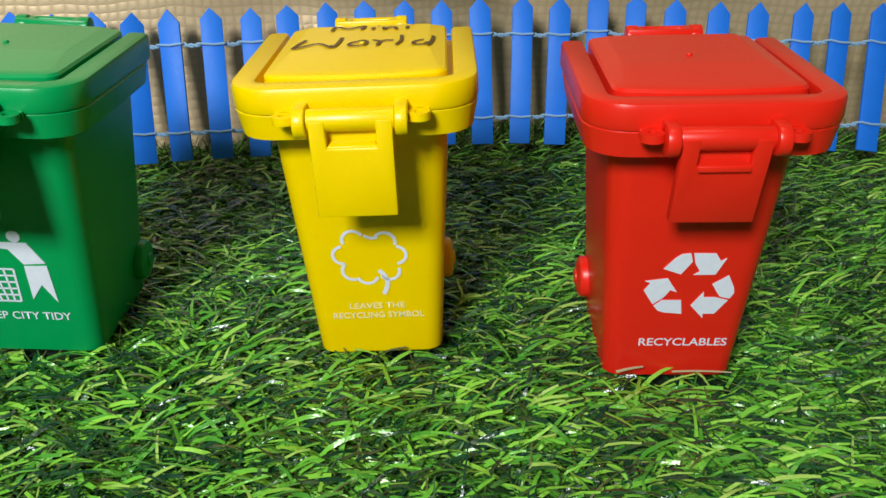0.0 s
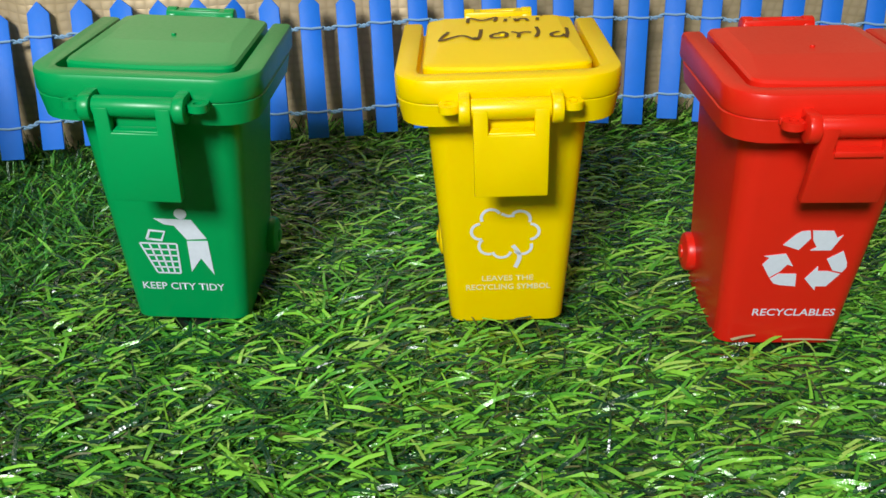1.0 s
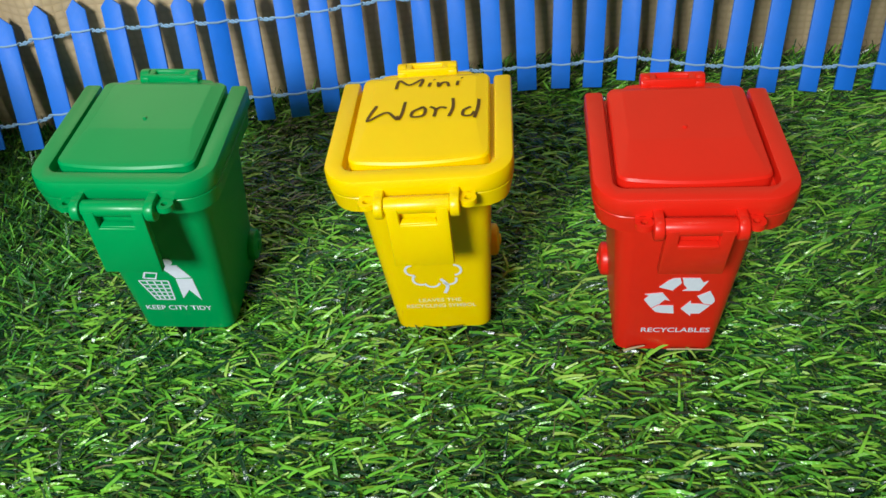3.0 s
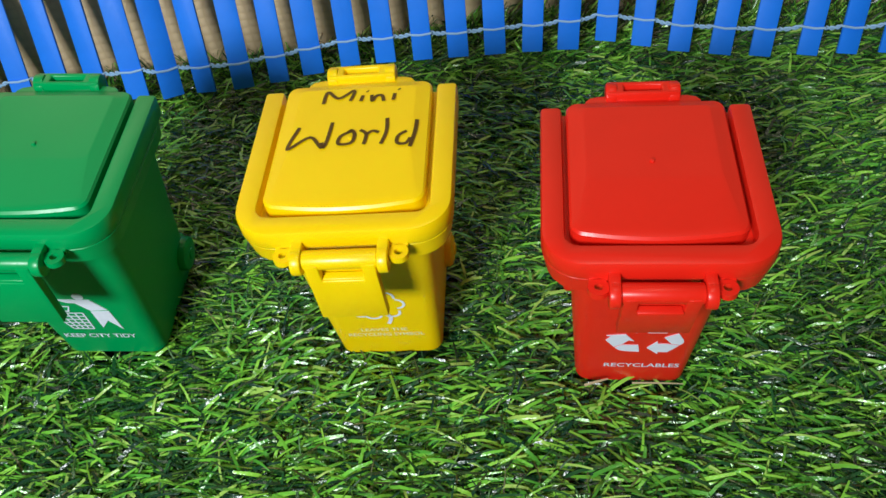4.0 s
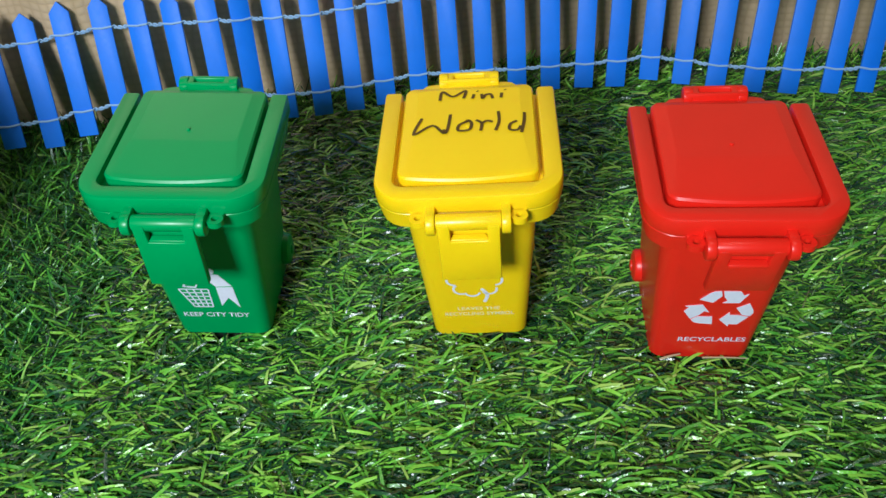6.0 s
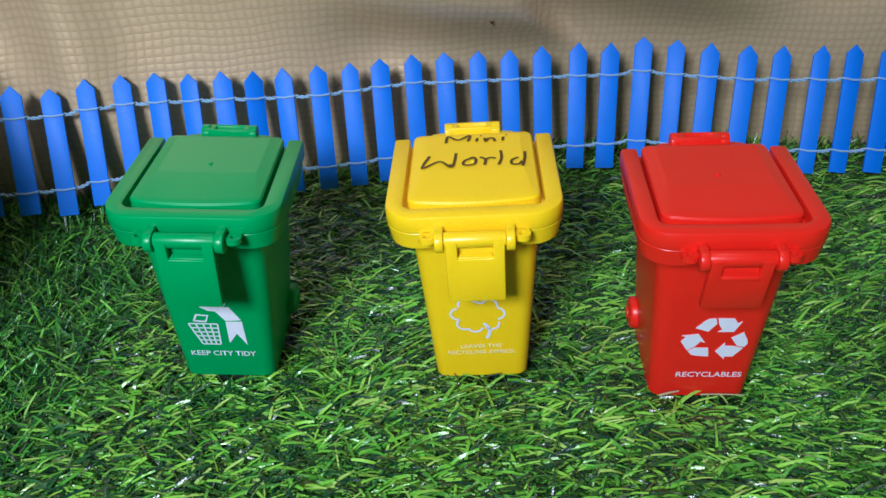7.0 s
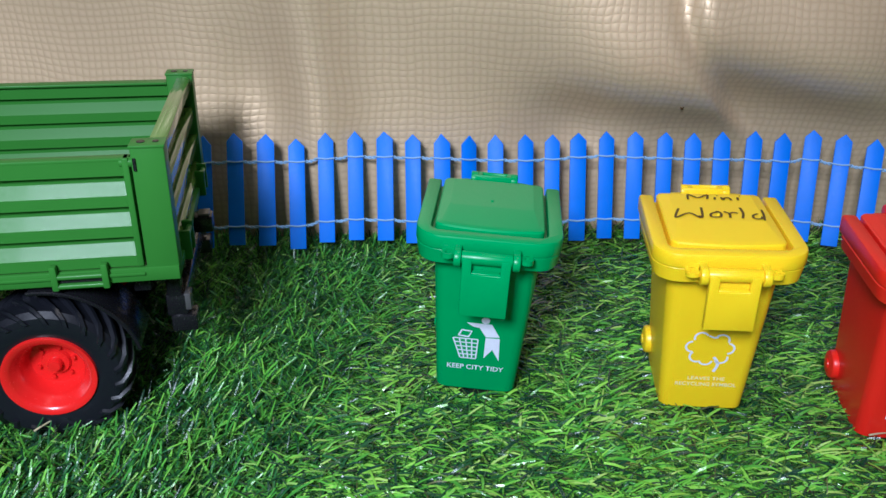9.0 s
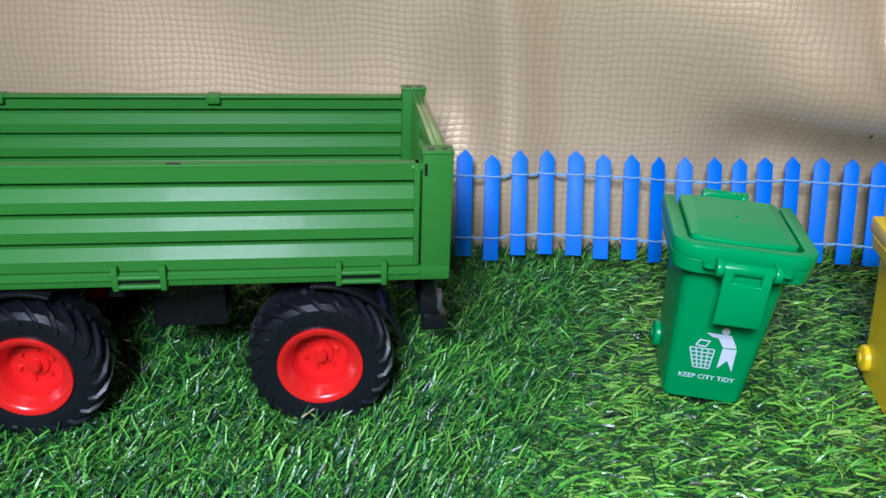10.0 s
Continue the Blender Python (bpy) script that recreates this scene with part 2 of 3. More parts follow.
def cloth_depth(x, z):
    """Folds: soft waves, one heavy overhanging fold, a crease and an upright ridge."""
    d = 0.004 * math.sin(x * 11.0 + 0.6 + z * 4) + 0.002 * math.sin(x * 27 + z * 9) + 0.005 * math.sin(z * 27 + x * 6)
    u = 0.141 - z
    line = x - (-0.024 + 0.49 * (u + math.sqrt(u * u + 0.0006)))
    over = rising(line / 0.004)
    brow = (1 - over) * (0.100 - 0.13 * (x + 0.09)) + over * (0.119 - 0.20 * x)
    window = math.exp(-((x - 0.03) / 0.125) ** 4)
    up = (z - brow) / 0.0085
    d -= 0.042 * window * rising(up) * math.exp(-(max(0.0, z - brow - 0.02) / 0.09) ** 2)
    d += 0.0080 * math.exp(-(line / 0.0075) ** 2) * rising((z - 0.078) / 0.008)
    d += 0.010 * math.exp(-((x + 0.085) / 0.035) ** 2 - ((z - 0.075) / 0.03) ** 2)
    d -= 0.012 * math.exp(-((x + 0.262 + 0.1 * (z - 0.1)) / 0.022) ** 2) * rising((z - 0.03) / 0.02)
    d += 0.009 * math.exp(-((x + 0.305) / 0.028) ** 2 - ((z - 0.10) / 0.05) ** 2)
    d -= 0.008 * math.exp(-((x + 0.13 - 0.3 * (z - 0.1)) / 0.05) ** 2 - ((z - 0.19) / 0.06) ** 2)
    d += 0.010 * math.exp(-((x - 0.19) / 0.05) ** 2 - ((z - 0.14) / 0.05) ** 2)
    return d


def cloth():
    bm = bmesh.new()
    nx, nz, x0, x1, z0, z1 = 380, 150, -0.95, 0.75, -0.011, 0.52
    grid = []
    for j in range(nz + 1):
        z = z0 + (z1 - z0) * j / nz
        row = []
        for i in range(nx + 1):
            x = x0 + (x1 - x0) * i / nx
            y = cloth_y(x) + cloth_depth(x, z)
            row.append(bm.verts.new((x, y, z)))
        grid.append(row)
    for r0, r1 in zip(grid, grid[1:]):
        for i in range(nx):
            bm.faces.new((r0[i], r0[i + 1], r1[i + 1], r1[i]))
    ob = part("backdrop", bm, CLOTH, smooth=80)
    mod = ob.modifiers.new("thickness", "SOLIDIFY")
    mod.thickness, mod.offset = 0.0012, 1
    return tagged(ob, "gold-beige embossed cloth hanging in soft folds behind the fence", "backdrop cloth", kind="structure")


cloth()


# ---- picket fence ----
FENCE_X = [-0.390, -0.369, -0.348, -0.327, -0.3065, -0.2868, -0.2678, -0.2491, -0.2300, -0.2095, -0.1900, -0.1700, -0.1515, -0.1333, -0.1128, -0.0945,
           -0.0767, -0.0570, -0.0375, -0.0173, 0.0020, 0.0220, 0.0420, 0.0615, 0.0820, 0.1005, 0.1195, 0.1405, 0.1605, 0.1845, 0.2045, 0.226, 0.248, 0.270]
FENCE_LINE = [(-0.40, 0.328), (-0.327, 0.3505), (-0.287, 0.3595), (-0.230, 0.381), (-0.133, 0.3905), (-0.113, 0.392), (-0.057, 0.410), (0.042, 0.4175), (0.082, 0.4250), (0.1195, 0.414), (0.16, 0.408), (0.30, 0.407)]
FENCE_FAN = [(-0.40, -0.0065), (-0.25, -0.0056), (-0.10, -0.0046), (0.022, -0.0026), (0.042, 0.0012), (0.082, 0.0030), (0.14, 0.0086), (0.30, 0.0088)]
FENCE_LEAN = [(-0.40, 0.029), (-0.230, 0.0285), (-0.133, 0.0235), (-0.0945, 0.0262), (-0.03, 0.0205), (0.022, 0.0225), (0.042, 0.0280), (0.072, 0.0242), (0.12, 0.032), (0.30, 0.034)]
FENCE_RISE = {-0.2678: -0.0030, -0.3065: 0.0028, -0.2868: 0.0020, -0.1515: -0.0015, -0.1700: -0.0012, -0.1900: -0.0012, 0.0615: -0.001, -0.327: 0.001}
FENCE_TURN = {-0.1515: 34.0, -0.1700: 10.0, 0.0820: -22.0, -0.3065: 12.0}


def along(line, x):
    for (xa, ya), (xb, yb) in zip(line, line[1:]):
        if x <= xb:
            return ya + (yb - ya) * (x - xa) / (xb - xa), math.degrees(math.atan2(yb - ya, xb - xa))
    return line[-1][1], 0.0


def picket_mesh(rng, taller):
    w, h, t = 0.0055 + rng.uniform(-0.0003, 0.0003), 0.0757 + taller, 0.0019
    tip = 0.006 + rng.uniform(-0.0008, 0.0008)
    lean = rng.uniform(-0.0006, 0.0006)
    bm = prism([(-w, 0), (w, 0), (w, h - tip), (lean, h), (-w, h - tip)], -t / 2, t / 2, 0.00035)
    bmesh.ops.rotate(bm, verts=bm.verts, cent=(0, 0, 0), matrix=Matrix.Rotation(radians(90), 3, "X"))
    return bm


def fence():
    rng = random.Random(4)
    top = thing("picket_fence", pose(0, 0, 0), "bright blue painted miniature picket fence tied with pale string", "picket fence")
    front = {0.0145: [], 0.0583: []}
    for x in FENCE_X:
        fan, _ = along(FENCE_FAN, x)
        y, turn = along(FENCE_LINE, x)
        lean, _ = along(FENCE_LEAN, x)
        dz = FENCE_RISE.get(x, 0.0) + rng.uniform(-0.0006, 0.0006)
        p = part("picket", picket_mesh(rng, 0.0032 * max(0.0, min(1.0, x / 0.045))), BLUE, top)
        yaw = turn * 0.7 + FENCE_TURN.get(x, rng.uniform(-5, 5))
        m = pose(x, y, 0.0062 + dz, -math.degrees(math.atan2(lean, 0.0715)), math.degrees(math.atan2(fan, 0.0757)), 0) @ pose(0, 0, 0, 0, 0, yaw)
        p.matrix_basis = m
        for h in front:
            k = h - 0.7 * dz + rng.uniform(-0.0004, 0.0004)
            front[h].append((m @ Vector((-0.0056, -0.0018, k)), m @ Vector((0.0056, -0.0018, k)), m @ Vector((-0.0056, 0.0018, k)), m @ Vector((0.0056, 0.0018, k))))
    for h, ties in front.items():
        for side in (0, 1):
            pts = []
            for k, (fl, fr, bl, br) in enumerate(ties):
                a, b = (fl, fr) if side == 0 else (bl, br)
                pts += [a, (a + b) / 2 + Vector((0, -0.0004 if side == 0 else 0.0004, -0.0004)), b]
                if k + 1 < len(ties):
                    nl = ties[k + 1]
                    c = (fr + br) / 2
                    d = (nl[0] + nl[2]) / 2
                    for s in range(1, 8):
                        f = s / 8
                        ang = 2 * math.pi * 1.5 * f + math.pi * side
                        sag = Vector((0, 0, -0.0008 * math.sin(math.pi * f)))
                        pts.append(c.lerp(d, f) + sag + 0.0007 * Vector((0, math.cos(ang), math.sin(ang))))
            part("string", tube(pts, 0.00062, 6), STRING, top, "pale blue twisted string")


fence()


# ---- toy bins ----
def lid_rise(y):
    """The lid climbs from its front lip to its hinge."""
    return 0.022 * (y + 0.0455)


def sheared(co):
    return Vector((co.x, co.y, co.z + lid_rise(co.y) if co.z > 0.0880 else co.z))


def front_y(z):
    return -0.0250 - 0.0115 * z / 0.083


def on_front(x, z, lift=0.00025):
    """A place on the sloping front face."""
    return Vector((x, front_y(z) - lift, z))


def front_prism(outline, bm=None, lift=0.0003):
    """A printed shape, given in x and z, on the front face."""
    b = bmesh.new()
    out = [b.verts.new(on_front(x, z, lift)) for x, z in outline]
    back = [b.verts.new(on_front(x, z, -0.0002)) for x, z in outline]
    n = len(out)
    b.faces.new(out)
    for i in range(n):
        b.faces.new((out[i], back[i], back[(i + 1) % n], out[(i + 1) % n]))
    bmesh.ops.triangulate(b, faces=[f for f in b.faces if len(f.verts) > 4])
    return joined(bm, b)


def stroke(points, width, bm=None, place=on_front):
    """A drawn line of constant width laid on a face."""
    b = bmesh.new()
    pts = [Vector(p) for p in points]
    rows = []
    for i, p in enumerate(pts):
        d = (pts[min(i + 1, len(pts) - 1)] - pts[max(i - 1, 0)]).normalized()
        s = Vector((-d.y, d.x)) * width / 2
        rows.append([b.verts.new(place(*(p + s))), b.verts.new(place(*(p - s)))])
    for r0, r1 in zip(rows, rows[1:]):
        b.faces.new((r0[0], r0[1], r1[1], r1[0]))
    return joined(bm, b)


def smooth_line(points, steps=6):
    """A Catmull-Rom curve through flat points."""
    out = []
    p = [points[0], *points, points[-1]]
    for i in range(1, len(p) - 2):
        for s in range(steps):
            t = s / steps
            out.append(tuple(0.5 * (2 * b + (c - a) * t + (2 * a - 5 * b + 4 * c - d) * t * t + (3 * b - a - 3 * c + d) * t ** 3)
                             for a, b, c, d in zip(p[i - 1], p[i], p[i + 1], p[i + 2])))
    out.append(points[-1])
    return out


def lettering(text, width, cap, x, z, mat, parent, bold=0.0):
    """Printed words on the front face, centred at x, standing on z."""
    cu = bpy.data.curves.new("words", "FONT")
    cu.body, cu.align_x, cu.resolution_u, cu.offset = text, "CENTER", 3, bold
    ob = new("words", cu)
    me = bpy.data.meshes.new_from_object(ob.evaluated_get(bpy.context.evaluated_depsgraph_get()))
    bpy.data.objects.remove(ob)
    xs = [v.co.x for v in me.vertices]
    ys = [v.co.y for v in me.vertices]
    sx, sz = width / (max(xs) - min(xs)), cap / (max(ys) - min(ys))
    mid = (max(xs) + min(xs)) / 2
    for v in me.vertices:
        v.co = on_front(x + (v.co.x - mid) * sx, z + (v.co.y - min(ys)) * sz)
    return part_mesh("lettering", me, mat, parent, smooth=0)


def bin_thing(m, mat, swing, drop, extra):
    top = thing("toy_bin", m, extra, "toy bin", group="toy wheelie bins")
    # tapering body with rounded corners and a foot edge
    rings = []
    for z, inset in ((-0.004, 0.0012), (-0.0028, 0.0), (0.02, 0), (0.045, 0), (0.07, 0), (0.084, 0)):
        f = z / 0.083
        rings.append(rrect(-0.0208 - 0.0048 * f + inset, 0.0208 + 0.0048 * f - inset, front_y(z) + inset, 0.025 + 0.002 * f - inset, 0.0055 + 0.002 * f, z))
    body = part("body", loft(rings), mat, top)
    # collar below the lid frame
    collar = loft([rrect(-0.0300, 0.0300, -0.0400, 0.0275, 0.008, 0.0789), rrect(-0.0325, 0.0325, -0.0448, 0.0255, 0.011, 0.0795),
                   rrect(-0.0339, 0.0339, -0.0461, 0.0255, 0.0125, 0.0864), rrect(-0.0336, 0.0336, -0.0458, 0.0252, 0.0122, 0.0868)])
    part("collar", collar, mat, top)
    # U-shaped lid frame, open at the hinge
    w, wi, yf, yi, yb = 0.0341, 0.0270, -0.0468, -0.0392, 0.0205
    outline = [(w, yb)] + arc(w - 0.013, yf + 0.013, 0.013, 0, -90, 8) + arc(-w + 0.013, yf + 0.013, 0.013, -90, -180, 8) + [(-w, yb), (-wi, yb)]
    outline += arc(-wi + 0.004, yi + 0.004, 0.004, 180, 270, 4) + arc(wi - 0.004, yi + 0.004, 0.004, 270, 360, 4) + [(wi, yb)]
    part("lid_frame", prism(outline, 0.0866, 0.0942, 0.0014, shape=sheared), mat, top)
    # deck and raised lid panel with bevelled flanks
    deck = part("lid", box(-0.0276, 0.0276, -0.0398, 0.0214, 0.0870, 0.0893), mat, top)
    for v in deck.data.vertices:
        v.co = sheared(v.co)

    def bowed(ring, bow):
        full = []
        for (xa, ya, za), (xb, yb_, zb_) in zip(ring, ring[1:] + ring[:1]):
            steps = 10 if abs(xb - xa) > 0.02 and ya < 0 else 1
            full += [(xa + (xb - xa) * k / steps, ya + (yb_ - ya) * k / steps, za) for k in range(steps)]
        return [(x, y - (bow * (1 - (x / 0.026) ** 2) if y < -0.015 else 0), z + lid_rise(y)) for x, y, z in full]
    panel = loft([bowed(rrect(-0.0256, 0.0256, -0.0350, 0.0216, 0.0035, 0.0890), 0.0030), bowed(rrect(-0.0256, 0.0256, -0.0350, 0.0216, 0.0035, 0.0938), 0.0030),
                  bowed(rrect(-0.0250, 0.0250, -0.0343, 0.0211, 0.0032, 0.0946), 0.0030), bowed(rrect(-0.0238, 0.0238, -0.0331, 0.0202, 0.003, 0.0949), 0.0030),
                  bowed(rrect(-0.0230, 0.0230, -0.0318, 0.0196, 0.003, 0.0951), 0.0026), bowed(rrect(-0.0206, 0.0206, -0.0160, 0.0178, 0.002, 0.0959), 0.0),
                  bowed(rrect(-0.0203, 0.0203, -0.0150, 0.0175, 0.002, 0.0960), 0.0), bowed(rrect(-0.0196, 0.0196, -0.0140, 0.0168, 0.002, 0.0960), 0.0)])
    part("lid_panel", panel, mat, deck, smooth=25)
    nub = rod((0, -0.0078, 0.0960 + lid_rise(-0.0078) - 0.0004), (0, -0.0078, 0.0960 + lid_rise(-0.0078) + 0.0007), 0.0008, 10, 0.0002)
    part("moulding_mark", nub, mat, deck)
    # hinge bracket at the back
    zb, yk = 0.0945, 0.0273
    tab = prism([(-0.0190, 0.0205), (0.0190, 0.0205), (0.0190, 0.0240), (0.0175, 0.0258), (0.0145, 0.0266), (-0.0145, 0.0266), (-0.0175, 0.0258), (-0.0190, 0.0240)], zb - 0.006, zb + 0.0002, 0.0006)
    part("hinge_tab", tab, mat, top)
    slot = [(-0.0120, yk - 0.0032), (0.0120, yk - 0.0032), (0.0120, yk + 0.0032), (-0.0120, yk + 0.0032)]
    hb = bmesh.new()
    outer = [[hb.verts.new((x, y, z)) for x, y in slot] for z in (zb - 0.003, zb + 0.0032)]
    inner = [[hb.verts.new((x * 0.52, yk + (y - yk) * 0.5, z)) for x, y in slot] for z in (zb - 0.0005, zb + 0.0032)]
    hb.faces.new(outer[0][::-1])
    hb.faces.new(inner[0])
    for i in range(4):
        j = (i + 1) % 4
        hb.faces.new((outer[0][i], outer[0][j], outer[1][j], outer[1][i]))
        hb.faces.new((outer[1][i], outer[1][j], inner[1][j], inner[1][i]))
        hb.faces.new((inner[1][i], inner[1][j], inner[0][j], inner[0][i]))
    bmesh.ops.recalc_face_normals(hb, faces=hb.faces)
    soften(hb, 0.0007)
    bracket = part("hinge_bracket", hb, mat, top)
    for s in (-1, 1):
        part("hinge_cheek", rod((s * 0.0085, yk, zb + 0.0004), (s * 0.0122, yk, zb + 0.0004), 0.0036, 18, 0.0005), mat, bracket)
    # front ears, knuckles and hanging flap
    yh, zh = -0.0507, 0.0862
    for s in (-1, 1):
        ring = bmesh.new()
        prof = [(0.0031, -0.0011), (0.0031, 0.0011), (0.0013, 0.0011), (0.0013, -0.0011)]
        for k, (r, z) in enumerate(prof):
            for i in range(16):
                a = 2 * math.pi * i / 16
                ring.verts.new((s * 0.0178 + r * math.cos(a), yh + 0.0008 + r * math.sin(a), zh + 0.0006 + z))
        ring.verts.ensure_lookup_table()
        for k in range(4):
            for i in range(16):
                j = (i + 1) % 16
                ring.faces.new([ring.verts[q] for q in (k * 16 + i, k * 16 + j, (k + 1) % 4 * 16 + j, (k + 1) % 4 * 16 + i)])
        soften(ring, 0.0003)
        ear = box(min(s * 0.0150, s * 0.0206), max(s * 0.0150, s * 0.0206), yh + 0.0032, -0.0440, zh - 0.0005, zh + 0.0017, 0.0003, ring)
        part("ear", ear, mat, top)
        k = rod((s * 0.0116, yh - 0.0006, zh), (s * 0.0150, yh - 0.0006, zh), 0.0042, 20, 0.0006)
        k = box(min(s * 0.0116, s * 0.0150), max(s * 0.0116, s * 0.0150), yh, -0.0440, zh - 0.0030, zh + 0.0042, 0.0005, k)
        part("knuckle", k, mat, top)
    flap = part("flap", rod((-0.0115, yh - 0.0004, zh + 0.0004), (0.0115, yh - 0.0004, zh + 0.0004), 0.0031, 20, 0.0004), mat, top)
    zt, zs, zl, fw, hw = zh + 0.0010, zh - 0.0066, 0.0588 - drop + 0.012 * swing, 0.0110, 0.0066
    shape = [(-fw, zl), (fw, zl), (fw, zt), (hw, zt), (hw, zs), (-hw, zs), (-hw, zt), (-fw, zt)]
    plate = prism(shape, 0.0, 0.0036, 0.0006, shape=lambda c: Vector((c.x, yh - 0.0003 - c.z - swing * (c.y - zt), c.y)))
    part("flap_plate", plate, mat, flap)
    part("slot_back", box(-0.0070, 0.0070, yh + 0.0002, yh + 0.0010, zs - 0.002, zh - 0.001), mat, flap)
    lip = prism([(-hw, 0.0), (hw, 0.0), (hw - 0.0008, 0.0022), (-hw + 0.0008, 0.0022)], zs - 0.0004, zs + 0.0012, 0.0002, shape=lambda c: Vector((c.x, yh - 0.0026 + c.y, c.z - 0.4 * (0.0022 - c.y))))
    part("slot_lip", lip, mat, flap)
    # wheels on short stubs at the back corners
    for s in (-1, 1):
        wheel = part("wheel", lathe([(0.0008, 0.0032), (0.0048, 0.0030), (0.0070, 0.0022), (0.0076, 0.0012), (0.0076, -0.0018), (0.0070, -0.0024), (0.0008, -0.0024)], n=28), mat, top)
        wheel.matrix_basis = pose(s * 0.0222, 0.0180, 0.0104, 0, 0, -90 * s)
        part("hub_cap", lathe([(0.0002, 0.0040), (0.0026, 0.0037), (0.0030, 0.0024), (0.0002, 0.0024)], n=18), mat, wheel)
    part("axle", box(-0.0215, 0.0215, 0.0120, 0.0262, 0.005, 0.0160, 0.002), mat, top)
    return top


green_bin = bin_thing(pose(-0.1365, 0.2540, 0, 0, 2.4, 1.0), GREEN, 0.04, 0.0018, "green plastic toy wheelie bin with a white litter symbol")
yellow_bin = bin_thing(pose(-0.0204, 0.2538, 0, 0, -2.3, 0.0), YELLOW, 0.06, 0.0, "yellow plastic toy wheelie bin with brown handwriting on its lid")
red_bin = bin_thing(pose(0.0741, 0.2406, 0.0, 0.3, -1.6, -2.0), RED, 0.27, 0.0, "red plastic toy wheelie bin with white recycling arrows")

# prints on the green bin: basket, paper, plain shapes
lettering("KEEP CITY TIDY", 0.0290, 0.0031, -0.0008, 0.0104, PRINT, green_bin, 0.012)


def basket():
    bm = None
    def at(u, v):
        return (-0.0132 + 0.0126 * u + (0.0042 * (1 - u) - 0.0004 * u) * (1 - v), 0.0178 + 0.0126 * v)
    for k in range(5):
        bm = stroke([at(k / 4, 0), at(k / 4, 0.5), at(k / 4, 1)], 0.0007, bm)
    for v in (0, 0.2, 0.4, 0.6, 0.8, 1.0):
        bm = stroke([at(0, v), at(0.5, v), at(1, v)], 0.0007, bm)
    bm = stroke([(-0.0105, 0.0322), (-0.0055, 0.0318), (-0.0040, 0.0354), (-0.0090, 0.0358), (-0.0105, 0.0322), (-0.0090, 0.0321)], 0.0010, bm)
    return bm


part("basket_print", basket(), PRINT, green_bin, "white printed basket", smooth=0)
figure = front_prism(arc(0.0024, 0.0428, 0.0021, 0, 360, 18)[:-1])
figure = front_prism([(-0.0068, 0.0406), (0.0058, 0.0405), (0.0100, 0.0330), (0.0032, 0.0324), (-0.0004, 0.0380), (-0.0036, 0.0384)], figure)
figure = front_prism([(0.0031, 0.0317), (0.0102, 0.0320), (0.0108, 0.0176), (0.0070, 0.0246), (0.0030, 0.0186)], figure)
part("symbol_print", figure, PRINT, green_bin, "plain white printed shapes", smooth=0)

# prints on the yellow bin: clover outline and two lines of words
lettering("LEAVES THE", 0.0180, 0.0023, 0.0002, 0.0155, WORN_PRINT, yellow_bin, 0.01)
lettering("RECYCLING SYMBOL", 0.0298, 0.0024, 0.0004, 0.0116, WORN_PRINT, yellow_bin, 0.01)


def clover():
    bm = None
    loops = [(-0.0065, 0.0395, 0.0035, 30, 205), (-0.0105, 0.0340, 0.0034, 95, 275), (-0.0075, 0.0280, 0.0036, 130, 285), (-0.0025, 0.0262, 0.0034, 195, 345),
             (0.0055, 0.0275, 0.0034, 215, 380), (0.0082, 0.0335, 0.0034, 275, 445), (0.0045, 0.0385, 0.0036, 340, 500)]
    for cx, cz, r, a0, a1 in loops:
        bm = stroke(arc(0.0003 + 0.88 * cx, cz + 0.0026, r * 0.94, a0, a1, 14), 0.00105, bm)
    bm = stroke([(-0.0020, 0.0436), (0.0002, 0.0426), (0.0024, 0.0428)], 0.00105, bm)
    bm = stroke(smooth_line([(0.0018, 0.0306), (0.0036, 0.0281), (0.0042, 0.0251), (0.0028, 0.0212)]), 0.0015, bm)
    return bm


part("clover_print", clover(), PRINT, yellow_bin, "white printed clover outline", smooth=0)


def on_lid(x, y, lift=0.0004):
    """A place on the lid panel's top, with its bevelled rim."""
    edge = max(0.0, (abs(x) - 0.0200) / 0.0040, (y - 0.0170) / 0.0032)
    return Vector((x, y, 0.0960 + lid_rise(y) - 0.0010 * min(1.0, edge) + lift))


